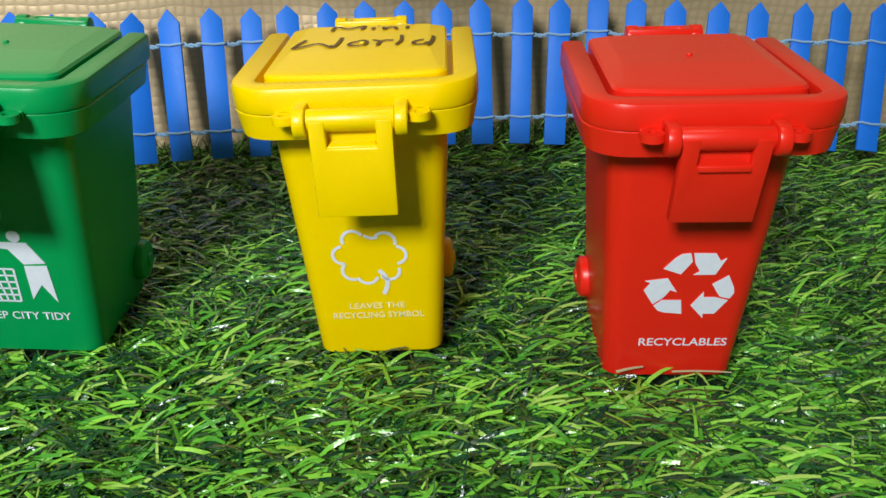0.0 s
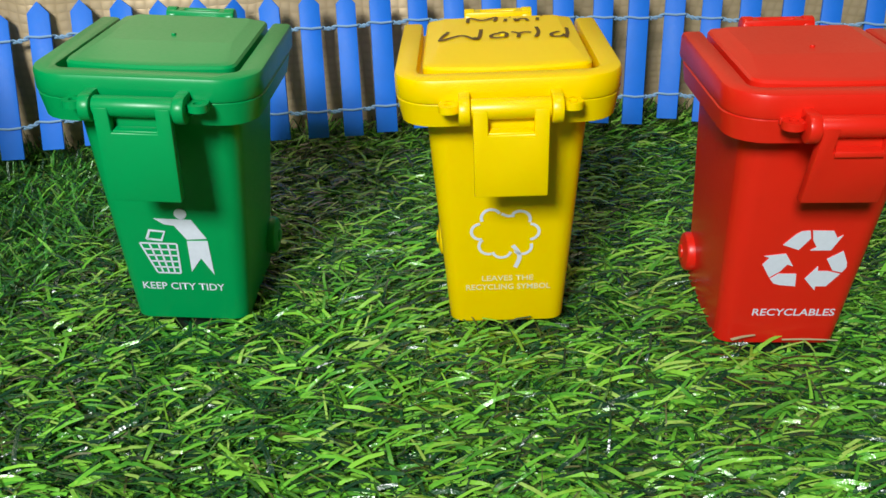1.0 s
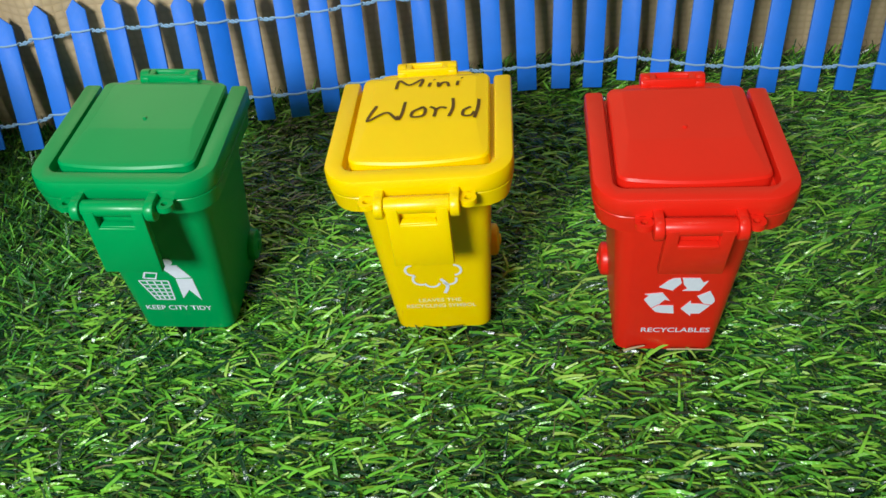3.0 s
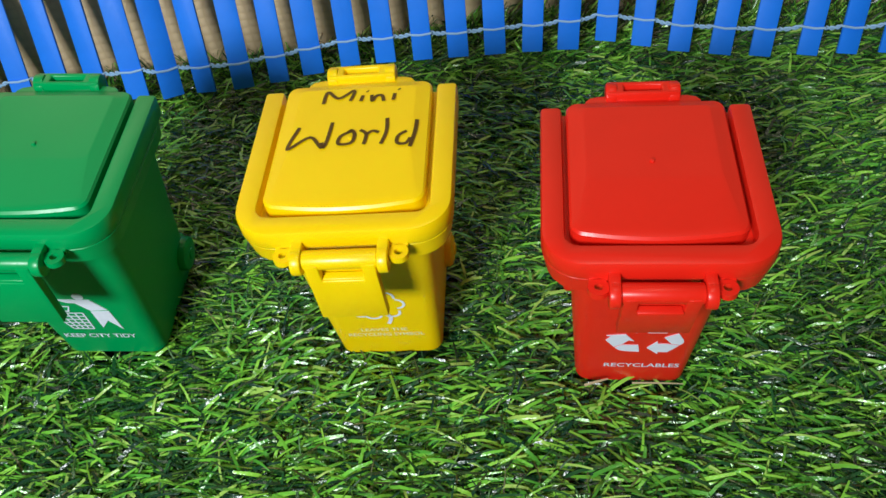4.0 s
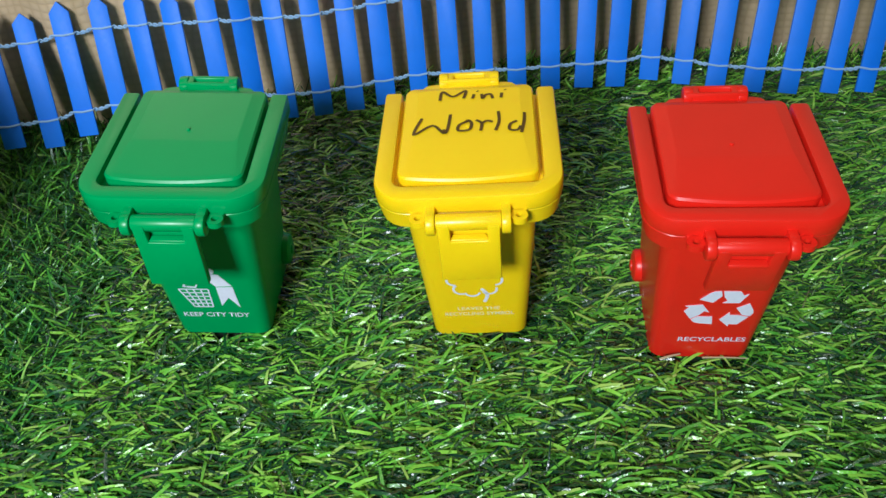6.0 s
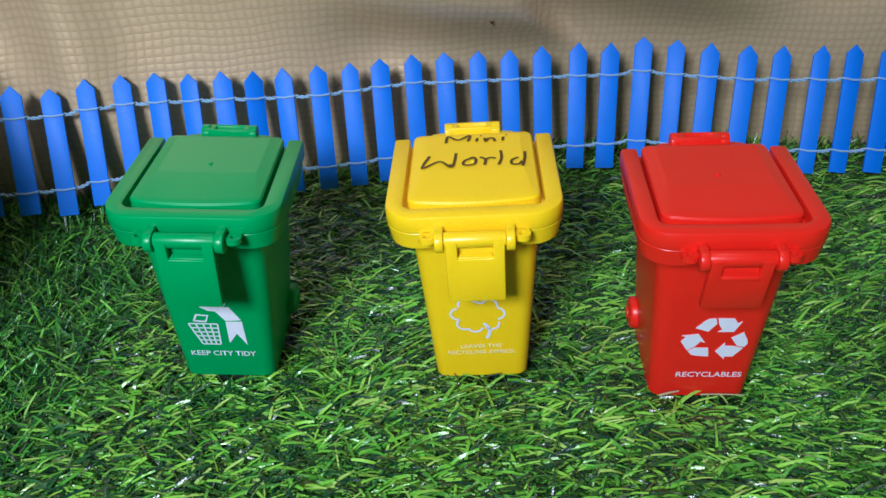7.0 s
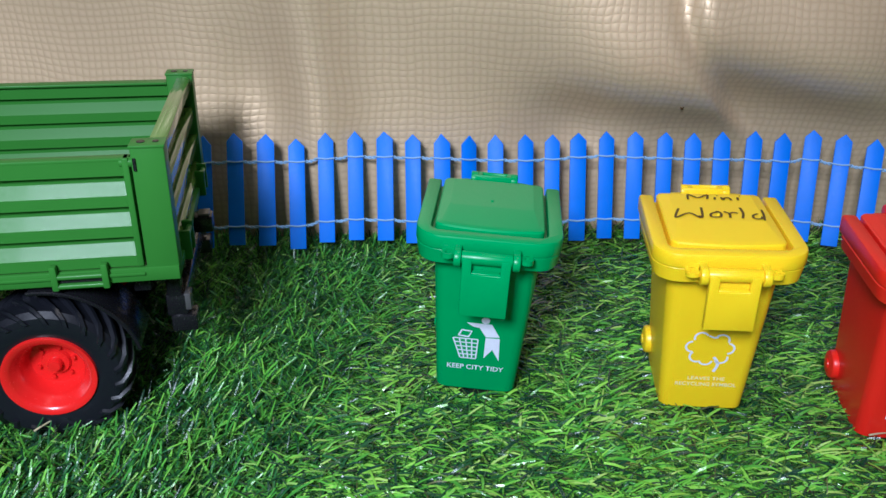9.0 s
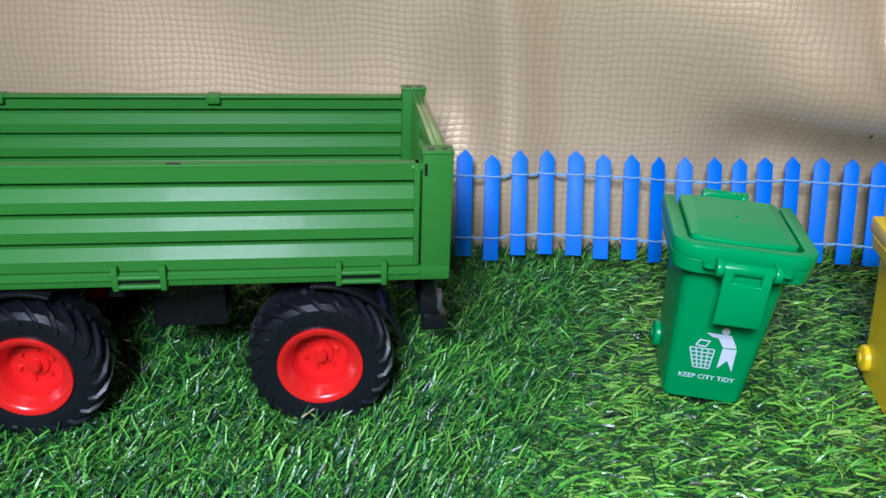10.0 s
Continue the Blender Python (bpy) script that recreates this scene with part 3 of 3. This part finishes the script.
def handwriting():
    """Two words written by hand across the lid."""
    w, bm = 0.00120, None
    small = [
        [(-0.0113, 0.0105), (-0.0104, 0.0166), (-0.0062, 0.0130), (-0.0012, 0.0168), (-0.0020, 0.0114)],
        [(0.0022, 0.0140), (0.0016, 0.0110)],
        [(0.0034, 0.0162), (0.0038, 0.0158)],
        [(0.0052, 0.0140), (0.0056, 0.0108), (0.0068, 0.0132), (0.0088, 0.0134), (0.0096, 0.0104)],
        [(0.0132, 0.0142), (0.0128, 0.0108)],
        [(0.0144, 0.0164), (0.0148, 0.0160)]]
    large = [
        [(-0.0178, -0.0010), (-0.0205, -0.0112), (-0.0135, -0.0060), (-0.0085, -0.0112), (-0.0068, 0.0008)],
        [(-0.0085, -0.0112), (-0.0093, -0.0088)],
        [(0.0006, -0.0038), (-0.0032, -0.0062), (-0.0036, -0.0098), (0.0004, -0.0096), (0.0014, -0.0060), (0.0002, -0.0036), (-0.0012, -0.0048)],
        [(0.0030, -0.0036), (0.0052, -0.0058), (0.0048, -0.0106)],
        [(0.0052, -0.0060), (0.0072, -0.0044), (0.0094, -0.0052)],
        [(0.0116, 0.0016), (0.0118, -0.0050), (0.0104, -0.0108)],
        [(0.0186, -0.0052), (0.0160, -0.0072), (0.0158, -0.0106), (0.0186, -0.0110), (0.0200, -0.0084)],
        [(0.0216, 0.0006), (0.0212, -0.0056), (0.0200, -0.0126)]]
    lines = small + large
    for pts in lines:
        bm = stroke(smooth_line([(x, y - 0.0010) for x, y in pts]), w, bm, on_lid)
    return bm


part("handwriting", handwriting(), INK, yellow_bin, "brown marker words written by hand", smooth=0)

# prints on the red bin: three folded arrows and the word
lettering("RECYCLABLES", 0.0274, 0.0031, 0.0030, 0.0096, PRINT, red_bin, 0.014)


def arrows():
    bm = None
    for k in range(3):
        a = radians(-120 * k + 2)
        def spin(p):
            x, z = p
            return (0.0026 + (x * math.cos(a) - z * math.sin(a)) * 0.89, 0.0328 + (x * math.sin(a) + z * math.cos(a)) * 0.82)
        tail = [(-0.0098, 0.0082), (-0.0062, 0.0128), (-0.0042, 0.0144), (-0.0014, 0.0146), (-0.0006, 0.0110), (-0.0040, 0.0056)]
        head = [(-0.0005, 0.0146), (0.0068, 0.0142), (0.0086, 0.0108), (0.0104, 0.0120), (0.0074, 0.0050), (0.0002, 0.0052), (0.0022, 0.0066), (0.0004, 0.0100)]
        bm = front_prism([spin(p) for p in tail], bm)
        bm = front_prism([spin(p) for p in head], bm)
    return bm


part("arrows_print", arrows(), PRINT, red_bin, "white printed recycling arrows", smooth=0)


# ---- toy trailer ----
def ribbed(x0, x1, y0, z0, z1, thick, ribs, outer):
    """A pressed side wall: its ribs run along x. outer: which way the ribs stand out (-1 near, 1 far)."""
    step = (z1 - z0 - 0.0065) / ribs
    prof = [(0.0, z1), (0.0, z1 - 0.0065)]
    for k in range(ribs):
        t = z1 - 0.0065 - k * step
        prof += [(0.0034, t - 0.0008), (0.0034, t - step * 0.26), (0.0002, t - step * 0.64), (0.0002, t - step)]
    prof[-1] = (0.0002, z0)
    front = [(y0 - outer * d, z) for d, z in prof]
    back = [(y - outer * thick, z) for y, z in front][::-1]
    ring = front + back
    return loft([[(x0, y, z) for y, z in ring], [(x1, y, z) for y, z in ring]])


def tyre_mesh(radius, width):
    r, w = radius, width / 2
    prof = [(r * 0.572, -w * 0.92), (r * 0.68, -w), (r * 0.86, -w * 0.98), (r * 0.93, -w * 0.82), (r * 0.945, -w * 0.4), (r * 0.945, w * 0.4), (r * 0.93, w * 0.82), (r * 0.86, w * 0.98), (r * 0.68, w), (r * 0.572, w * 0.92)]
    bm = lathe(prof, n=60, closed=True)
    return bm


def lug_mesh(radius, width, side):
    """One slanted tread lug, from the crown down to the shoulder."""
    r, w, rows = radius, width / 2, []
    for f, (yy, rad, sweep) in enumerate(((0.02, 0.94, 0.34), (0.45, 0.945, 0.19), (0.84, 0.925, 0.03), (1.0, 0.86, -0.09), (1.02, 0.79, -0.15))):
        high = (0.058, 0.062, 0.052, 0.034, 0.010)[f]
        out = 1.05 if f > 2 else 1.0
        ring = []
        for da, up in ((-0.050, 0), (-0.030, 1), (0.030, 1), (0.050, 0)):
            rr = r * (rad + high * up - (0 if up else 0.01))
            ring.append((rr * math.cos(sweep + da), side * w * yy * (out if up else 0.97), rr * math.sin(sweep + da)))
        rows.append(ring)
    bm = loft(rows)
    bmesh.ops.recalc_face_normals(bm, faces=bm.faces)
    me = bpy.data.meshes.new("tread_lug")
    bm.to_mesh(me)
    bm.free()
    me.materials.append(RUBBER)
    me.shade_smooth()
    me.set_sharp_from_angle(angle=radians(40))
    return me


LUGS = {side: lug_mesh(0.0365, 0.031, side) for side in (-1, 1)}


def wheel_thing(parent, x, y, z):
    tyre = part("wheel", tyre_mesh(0.0365, 0.031), RUBBER, parent, "black rubber tyre with chunky slanted lugs", smooth=40)
    tyre.matrix_basis = pose(x, y, z, 0, random.Random(int(x * 1e4)).uniform(0, 20), 0)
    for k in range(44):
        lug = new("tread_lug", LUGS[1 if k % 2 else -1])
        lug.parent = tyre
        lug.matrix_basis = pose(0, 0, 0, 0, 360 * k / 44, 0)
    rim = part("rim", lathe([(0.0008, -0.0030), (0.0060, -0.0030), (0.0068, -0.0012), (0.0120, -0.0010), (0.0135, -0.0030), (0.0142, -0.0080), (0.0152, -0.0098), (0.0160, -0.0104), (0.0172, -0.0140), (0.0182, -0.0148), (0.0200, -0.0158), (0.0209, -0.0158), (0.0213, -0.0140), (0.0213, 0.0130), (0.0008, 0.0130)], n=48), RIM, tyre, "glossy red plastic rim")
    part("hub", lathe([(0.0003, -0.0068), (0.0026, -0.0066), (0.0032, -0.0056), (0.0034, -0.0025), (0.0003, -0.0025)], n=24), RIM, tyre)
    bolts = None
    for k in range(6):
        a = radians(60 * k + 20)
        c = (0.0082 * math.cos(a), 0.0082 * math.sin(a))
        bolts = rod((c[0], -0.0030, c[1]), (c[0], -0.0008, c[1]), 0.0011, 8, 0, bolts)
    part("wheel_bolts", bolts, RIM, tyre)
    return tyre


def trailer():
    L, W, z0, z1, zp = 0.345, 0.138, 0.0715, 0.1285, 0.1345
    top = thing("toy_trailer", pose(-0.2715, 0.1935, 0, 0, 0, 16.6), "glossy green toy farm trailer with black chassis and red wheels", "toy trailer")
    bed = part("bed", box(-L, 0, 0.0005, W - 0.0005, z0, z0 + 0.0045, 0.0005), TRAILER, top)
    for y0, y1, o in ((-0.0006, 0.0030, -1), (W - 0.0030, W + 0.0006, 1)):
        part("side_rail", box(-L, -0.0002, y0, y1, z0 - 0.0004, z0 + 0.0065, 0.0006), TRAILER, top)
        part("rail_lip", box(-L, -0.0150, y0 - (0.0010 if o < 0 else 0), y1 + (0.0010 if o > 0 else 0), z0 + 0.0030, z0 + 0.0046, 0.0004), TRAILER, top)
    near = part("side_wall", ribbed(-L + 0.004, -0.0152, 0.0004, z0 + 0.0072, z1, 0.0022, 3, -1), TRAILER, top, smooth=20)
    far = part("side_wall", ribbed(-L + 0.004, -0.0140, W - 0.0066, z0 + 0.0072, z1, 0.0022, 3, -1), TRAILER, top, smooth=20)
    part("wall_cap", box(-L + 0.004, -0.0152, 0.0004, 0.0064, z1 - 0.0004, z1 + 0.0014, 0.0005), TRAILER, near)
    part("wall_cap", box(-L + 0.004, -0.0143, W - 0.0092, W - 0.0010, z1 + 0.0002, z1 + 0.0016, 0.0005), TRAILER, far)
    part("wall_edge", box(-0.0180, -0.0152, -0.0002, 0.0062, z0 + 0.0072, z1 + 0.0014, 0.0006), TRAILER, near)
    for xx in (-0.1250, -0.2450):
        part("wall_clip", box(xx - 0.0040, xx + 0.0040, W - 0.0100, W - 0.0006, z1 - 0.0030, z1 + 0.0022, 0.0006), TRAILER, far)
        # A black strip on the cap paints the shade inside a slot.
        part("wall_slot_shade", box(xx - 0.0030, xx + 0.0030, 0.0014, 0.0032, z1 + 0.0013, z1 + 0.0018, 0.0001), BLACK, near, "small black strip standing for the shade in a slot")
    # corner posts with pins
    for ya, yb, inner in ((0.0000, 0.0105, 1), (W - 0.0105, W, -1)):
        post = part("corner_post", box(-0.0142, 0.0, ya, yb, z0, zp, 0.0007), TRAILER, top)
        part("post_cap", box(-0.0146, 0.0004, ya - 0.0004, yb + 0.0004, zp - 0.0004, zp + 0.0009, 0.0004), TRAILER, post)
        # Black discs on the cap stand for the shade in its holes.
        part("cap_recess_shade", rod((-0.0100, (ya + yb) / 2, zp + 0.0008), (-0.0100, (ya + yb) / 2, zp + 0.0012), 0.0018, 12), BLACK, post)
        part("cap_recess_shade", rod((-0.0038, (ya + yb) / 2, zp + 0.0008), (-0.0038, (ya + yb) / 2, zp + 0.0012), 0.0014, 12), BLACK, post)
        part("pivot_pin", rod((-0.0040, yb - 0.002 if inner > 0 else ya + 0.002, zp - 0.004), (-0.0040, (yb + 0.0035) if inner > 0 else (ya - 0.0035), zp - 0.004), 0.0034, 16, 0.0006), TRAILER, post)
        yo = ya - 0.0008 if inner > 0 else yb + 0.0008
        part("latch_pin", rod((-0.0195, yo + 0.003 * inner, z1 - 0.0010), (-0.0125, yo + 0.003 * inner, z1 - 0.0010), 0.0023, 14, 0.0005), TRAILER, post)
        # The gap beside the latch: its shade is a black strip.
        part("latch_gap_shade", box(-0.0134, -0.0122, min(yo, yo + 0.0030 * inner), max(yo, yo + 0.0030 * inner), z1 - 0.0042, z1 + 0.0014), BLACK, post)
    # tailgate of stepped beams
    gate = part("tailgate", box(-0.0085, -0.0055, 0.0106, W - 0.0106, z0 + 0.0050, zp - 0.0015, 0.0004), TAILGATE, top, "glossy green tailgate, its colour lightened to olive for the cloth it reflects")
    for k, (za, zb) in enumerate(((zp - 0.0085, zp - 0.0010), (zp - 0.0255, zp - 0.0180), (zp - 0.0420, zp - 0.0345), (z0 + 0.0048, z0 + 0.0118))):
        part("tailgate_beam", prism([(-0.0057, zb), (-0.0030, zb), (-0.0012, zb - 0.0012), (-0.0012, za + 0.0012), (-0.0030, za), (-0.0057, za)], 0.0108, W - 0.0108, 0.0002, shape=lambda c: Vector((c.x, c.z, c.y))), TAILGATE, gate)
    for yy in (0.028, W - 0.028):
        part("gate_hinge", box(-0.0020, 0.0034, yy - 0.0075, yy - 0.0050, z0 - 0.0010, z0 + 0.0140, 0.0006), TRAILER, gate)
        part("gate_hinge", box(-0.0020, 0.0034, yy + 0.0050, yy + 0.0075, z0 - 0.0010, z0 + 0.0140, 0.0006), TRAILER, gate)
        part("hinge_bar", rod((0.0016, yy - 0.0070, z0 + 0.0110), (0.0016, yy + 0.0070, z0 + 0.0110), 0.0014, 10), TRAILER, gate)
    part("front_wall", ribbed(0.004, W - 0.004, 0, z0 + 0.0072, z1, 0.0022, 3, -1), TRAILER, top, smooth=20).matrix_basis = pose(-L + 0.003, 0, 0, 0, 0, 90)
    # hinges on the lower rail
    for xa in (-0.0550, -0.1570, -0.2590):
        h = part("rail_hinge", box(xa, xa + 0.0030, -0.0034, 0.0006, z0 - 0.0015, z0 + 0.0105, 0.0007), TRAILER, top)
        part("hinge_arm", box(xa + 0.0215, xa + 0.0245, -0.0034, 0.0006, z0 - 0.0015, z0 + 0.0105, 0.0007), TRAILER, h)
        part("hinge_bar", rod((xa + 0.002, -0.0018, z0 + 0.0048), (xa + 0.0225, -0.0018, z0 + 0.0048), 0.0013, 12), TRAILER, h)
        part("hinge_bar", rod((xa + 0.002, -0.0018, z0 + 0.0002), (xa + 0.0225, -0.0018, z0 + 0.0002), 0.0013, 12), TRAILER, h)
        # Shade between the two bars, put in as a black strip on the rail.
        part("hinge_gap_shade", box(xa + 0.003, xa + 0.0215, -0.0008, 0.0002, z0 + 0.0014, z0 + 0.0036), BLACK, h)
    # black chassis, axles, mudguards, rear bumper
    for yy in (0.040, W - 0.046):
        part("chassis_beam", box(-L + 0.02, -0.004, yy, yy + 0.006, z0 - 0.0160, z0 - 0.0006, 0.0008), BLACK, top)
    for xx in (-0.16, -0.02):
        part("cross_beam", box(xx - 0.004, xx + 0.004, 0.012, W - 0.012, z0 - 0.0120, z0 - 0.0010, 0.0008), BLACK, top)
    part("tool_box", box(-0.150, -0.112, 0.034, 0.060, 0.030, 0.058, 0.002), BLACK, top)
    part("brake_cylinder", rod((-0.166, 0.034, 0.061), (-0.146, 0.034, 0.061), 0.0045, 16, 0.001), RIM, top, "small red plastic cylinder")
    for xw in (-0.0635, -0.2010):
        axle = part("axle", rod((xw, 0.016, 0.0270), (xw, W - 0.016, 0.0270), 0.0040, 14), BLACK, top)
        part("suspension", box(xw - 0.006, xw + 0.006, 0.040, 0.048, 0.027, z0 - 0.012, 0.001), BLACK, axle)
        part("suspension", box(xw - 0.006, xw + 0.006, W - 0.048, W - 0.040, 0.027, z0 - 0.012, 0.001), BLACK, axle)
        wheel_thing(top, xw, 0.0095, 0.0270)
        far_wheel = wheel_thing(top, xw, W - 0.0095, 0.0270)
        far_wheel.matrix_basis = far_wheel.matrix_basis @ pose(0, 0, 0, 0, 0, 180)
        for ya, yb in ((-0.0010, 0.0280), (W - 0.0280, W + 0.0010)):
            spans = ((95, 12),) if xw > -0.1 else ((168, 70),)
            for a0, a1 in spans:
                outer = arc(xw, 0.0270, 0.0420, a0, a1, 16)
                inner = arc(xw, 0.0270, 0.0405, a1, a0, 16)
                guard = prism([(p[0], p[1]) for p in outer + inner], ya, yb, 0.0003, shape=lambda c: Vector((c.x, c.z, c.y)))
                mud = part("mudguard", guard, BLACK, top, "glossy black mudguard")
                part("mudguard_rim", tube([(p[0], ya, p[1]) for p in arc(xw, 0.0270, 0.0418, a0, a1, 16)], 0.0009, 6), BLACK, mud)
    bumper = part("bumper", box(-0.012, -0.002, 0.020, W - 0.020, 0.0400, 0.0520, 0.001), BLACK, top, "black plastic rear bumper")
    for yy in (0.020, W - 0.029):
        part("bumper_bracket", box(-0.011, -0.004, yy, yy + 0.009, 0.0500, z0 - 0.0004, 0.001), BLACK, bumper)
        part("bumper_end", box(-0.0105, 0.0020, yy - 0.001, yy + 0.010, 0.0315, 0.0405, 0.001), BLACK, bumper)
        part("bumper_plate", box(-0.0035, -0.0002, yy, yy + 0.008, 0.0430, 0.0520, 0.0006), DARK_GREY, bumper, "worn dark grey plate")
    hitch = part("tow_hook", box(-0.002, 0.0095, W / 2 - 0.0050, W / 2 + 0.0050, z0 - 0.0070, z0 + 0.0025, 0.0015), BLACK, top, "black tow hook")
    part("hook_pad", box(0.002, 0.0080, W / 2 - 0.004, W / 2 + 0.004, z0 + 0.0023, z0 + 0.0036, 0.0004), DARK_GREY, hitch)


trailer()


# ---- artificial grass ----
def grass(name, count, area, mat, length, width, seed, lift0, lift1, root, lying, label, side=0):
    rng = np.random.default_rng(seed)
    x0, x1, y0, y1 = area
    x, y = rng.uniform(x0, x1, count), rng.uniform(y0, y1, count)
    keep = np.ones(count, bool)
    for cx, cy in ((-0.1365, 0.254), (-0.0208, 0.254), (0.0738, 0.2402)):
        keep &= ~((abs(x - cx) < 0.022) & (abs(y - cy) < 0.027))
    # two pieces of turf meet along a seam beside the trailer
    seam = -0.205 + 0.10 * (y - 0.2) + rng.normal(0, 0.006, count)
    if side:
        keep &= (x < seam) if side < 0 else (x >= seam)
    x, y = x[keep], y[keep]
    n = len(x)
    # blades are combed along x in places, tousled in others
    sway = np.sin(x * 21 + y * 13) + np.sin(x * 9 - y * 27 + 1.7)
    az = np.where(rng.random(n) < lying, rng.normal(0.12 * sway + 0.7 * np.clip((-0.16 - x) / 0.14, 0, 1), 0.38, n) + np.pi * (rng.random(n) < 0.5), rng.uniform(0, 2 * np.pi, n))
    L = rng.uniform(*length, n)
    w = rng.uniform(*width, n)
    e0, e1 = np.radians(rng.uniform(*lift0, n)), np.radians(rng.uniform(*lift1, n))
    bend = rng.normal(0, 0.28, n)
    twist = rng.normal(0, 0.45, n)
    segs = 4
    px, py = x.copy(), y.copy()
    pz = root + rng.uniform(-0.001, 0.0015, n) + 0.0008 * sway
    for cx, cy, press in ((-0.1365, 0.254, 0.0033), (-0.0208, 0.254, 0.0030), (0.0738, 0.2402, 0.0008)):
        pz -= press * np.clip(1.5 - np.maximum(abs(x - cx) / 0.030, abs(y - cy) / 0.034), 0, 0.5) * 2
    # the pile stands up along the foot of the cloth
    tall = np.clip((y - np.interp(x, *zip(*CLOTH_LINE)) + 0.045) / 0.03, 0, 1) * (rng.random(n) < 0.5)
    e1 = e1 + tall * np.radians(55)
    # the turf beside the trailer is shaggier and stands up
    shaggy = np.clip((-0.200 + 0.1 * (y - 0.2) - x) / 0.03, 0, 1)
    e1 = e1 + shaggy * np.radians(rng.uniform(5, 55, n))
    pz -= 0.0042 * shaggy
    P = np.zeros((n, segs + 1, 2, 3), np.float32)
    for s in range(segs + 1):
        f = s / segs
        a = az + bend * f * f
        e = e0 + (e1 - e0) * min(1.0, f * 1.5)
        hw = w / 2 * (1.0 - 0.35 * f ** 3)
        tw = twist * f + 0.25
        sx, sy, sz = -np.sin(a) * np.cos(tw), np.cos(a) * np.cos(tw), np.sin(tw)
        for k, sign in enumerate((-1, 1)):
            P[:, s, k, 0], P[:, s, k, 1], P[:, s, k, 2] = px + sign * hw * sx, py + sign * hw * sy, pz + sign * hw * sz
        px = px + L / segs * np.cos(e) * np.cos(a)
        py = py + L / segs * np.cos(e) * np.sin(a)
        pz = pz + L / segs * np.sin(e)
    base = (np.arange(n) * (segs + 1) * 2)[:, None, None]
    quad = np.array([[2 * s, 2 * s + 1, 2 * s + 3, 2 * s + 2] for s in range(segs)])[None]
    faces = (base + quad).reshape(-1)
    me = bpy.data.meshes.new(name)
    me.vertices.add(n * (segs + 1) * 2)
    me.vertices.foreach_set("co", P.reshape(-1))
    me.loops.add(len(faces))
    me.loops.foreach_set("vertex_index", faces.astype(np.int32))
    me.polygons.add(len(faces) // 4)
    me.polygons.foreach_set("loop_start", np.arange(0, len(faces), 4, dtype=np.int32))
    me.update(calc_edges=True)
    me.shade_smooth()
    me.materials.append(mat)
    return tagged(new(name, me), label, "artificial grass", kind="stuff")


NEAR = (-0.52, 0.40, 0.03, 0.47)
PILE = "glossy green artificial grass blades lying tousled on the mat"
grass("grass", 190000, NEAR, BLADE, (0.009, 0.020), (0.0007, 0.0017), 11, (15, 70), (-22, 16), -0.0092, 0.80, PILE, 1)
grass("grass_shaggy", 170000, NEAR, DARK_BLADE, (0.010, 0.022), (0.0006, 0.0014), 14, (25, 85), (-25, 20), -0.0100, 0.66, "deep green shaggy artificial grass standing up beside the trailer", -1)
grass("grass_thatch", 75000, NEAR, THATCH, (0.008, 0.016), (0.0003, 0.0008), 12, (20, 85), (-40, 30), -0.0088, 0.3, "fine curly brown-green thatch between the grass blades")
for border, count in (((-0.95, 0.75, -0.40, 0.03), 26000), ((-0.95, -0.52, 0.03, 0.36), 9000), ((0.40, 0.75, 0.03, 0.46), 9000)):
    grass("grass_border", count, border, BLADE, (0.013, 0.024), (0.0014, 0.0024), 13, (25, 85), (-25, 22), -0.0100, 0.62, PILE)


# ---- loose straws and a knot of thread ----
def straw(x, y, z, yaw, length, width, bend):
    """A pale flat blade that lies loose on the grass."""
    b = bmesh.new()
    rows = []
    for k in range(7):
        f = k / 6
        w = width / 2 * (1 - 0.5 * f * f)
        p = Vector((length * (f - 0.5), bend * f * f, 0.0004 * math.sin(math.pi * f)))
        rows.append([p + Vector((0, -w, 0)), p + Vector((0, w, 0)), p + Vector((0, w, 0.0003)), p + Vector((0, -w, 0.0003))])
    ob = part("dry_straw", loft(rows), STRAW)
    ob.matrix_world = pose(x, y, z, 0, 0, yaw)
    return tagged(ob, "pale dry straw lying loose on the artificial grass", "straw", group="loose straws")


STRAW = material("pale_straw", (0.52, 0.50, 0.30), 0.45, vary=0.15, mottled=300)
straw(0.0600, 0.2118, 0.0016, 14, 0.0095, 0.0010, 0.0006)
straw(0.0830, 0.2120, 0.0006, -2, 0.0190, 0.0006, 0.0003)
straw(-0.3355, 0.1655, 0.0022, 62, 0.0110, 0.0011, 0.0006)

knot = None
for k in range(5):
    a = 2.4 * k
    knot = tube([(0.0010 * math.cos(a), -0.0006, 0.0010 * math.sin(a)), (0.0004 * math.cos(a + 1), -0.0014, 0.0004 * math.sin(a + 1)), (0.0013 * math.cos(a + 2), -0.0008, 0.0013 * math.sin(a + 2))], 0.0004, 5, knot)
speck = part("thread_knot", knot, INK)
speck.matrix_world = pose(-0.0115, cloth_y(-0.0115) + cloth_depth(-0.0115, 0.0965) + 0.0004, 0.0965)
tagged(speck, "tiny dark knot of thread on the beige cloth", "thread")
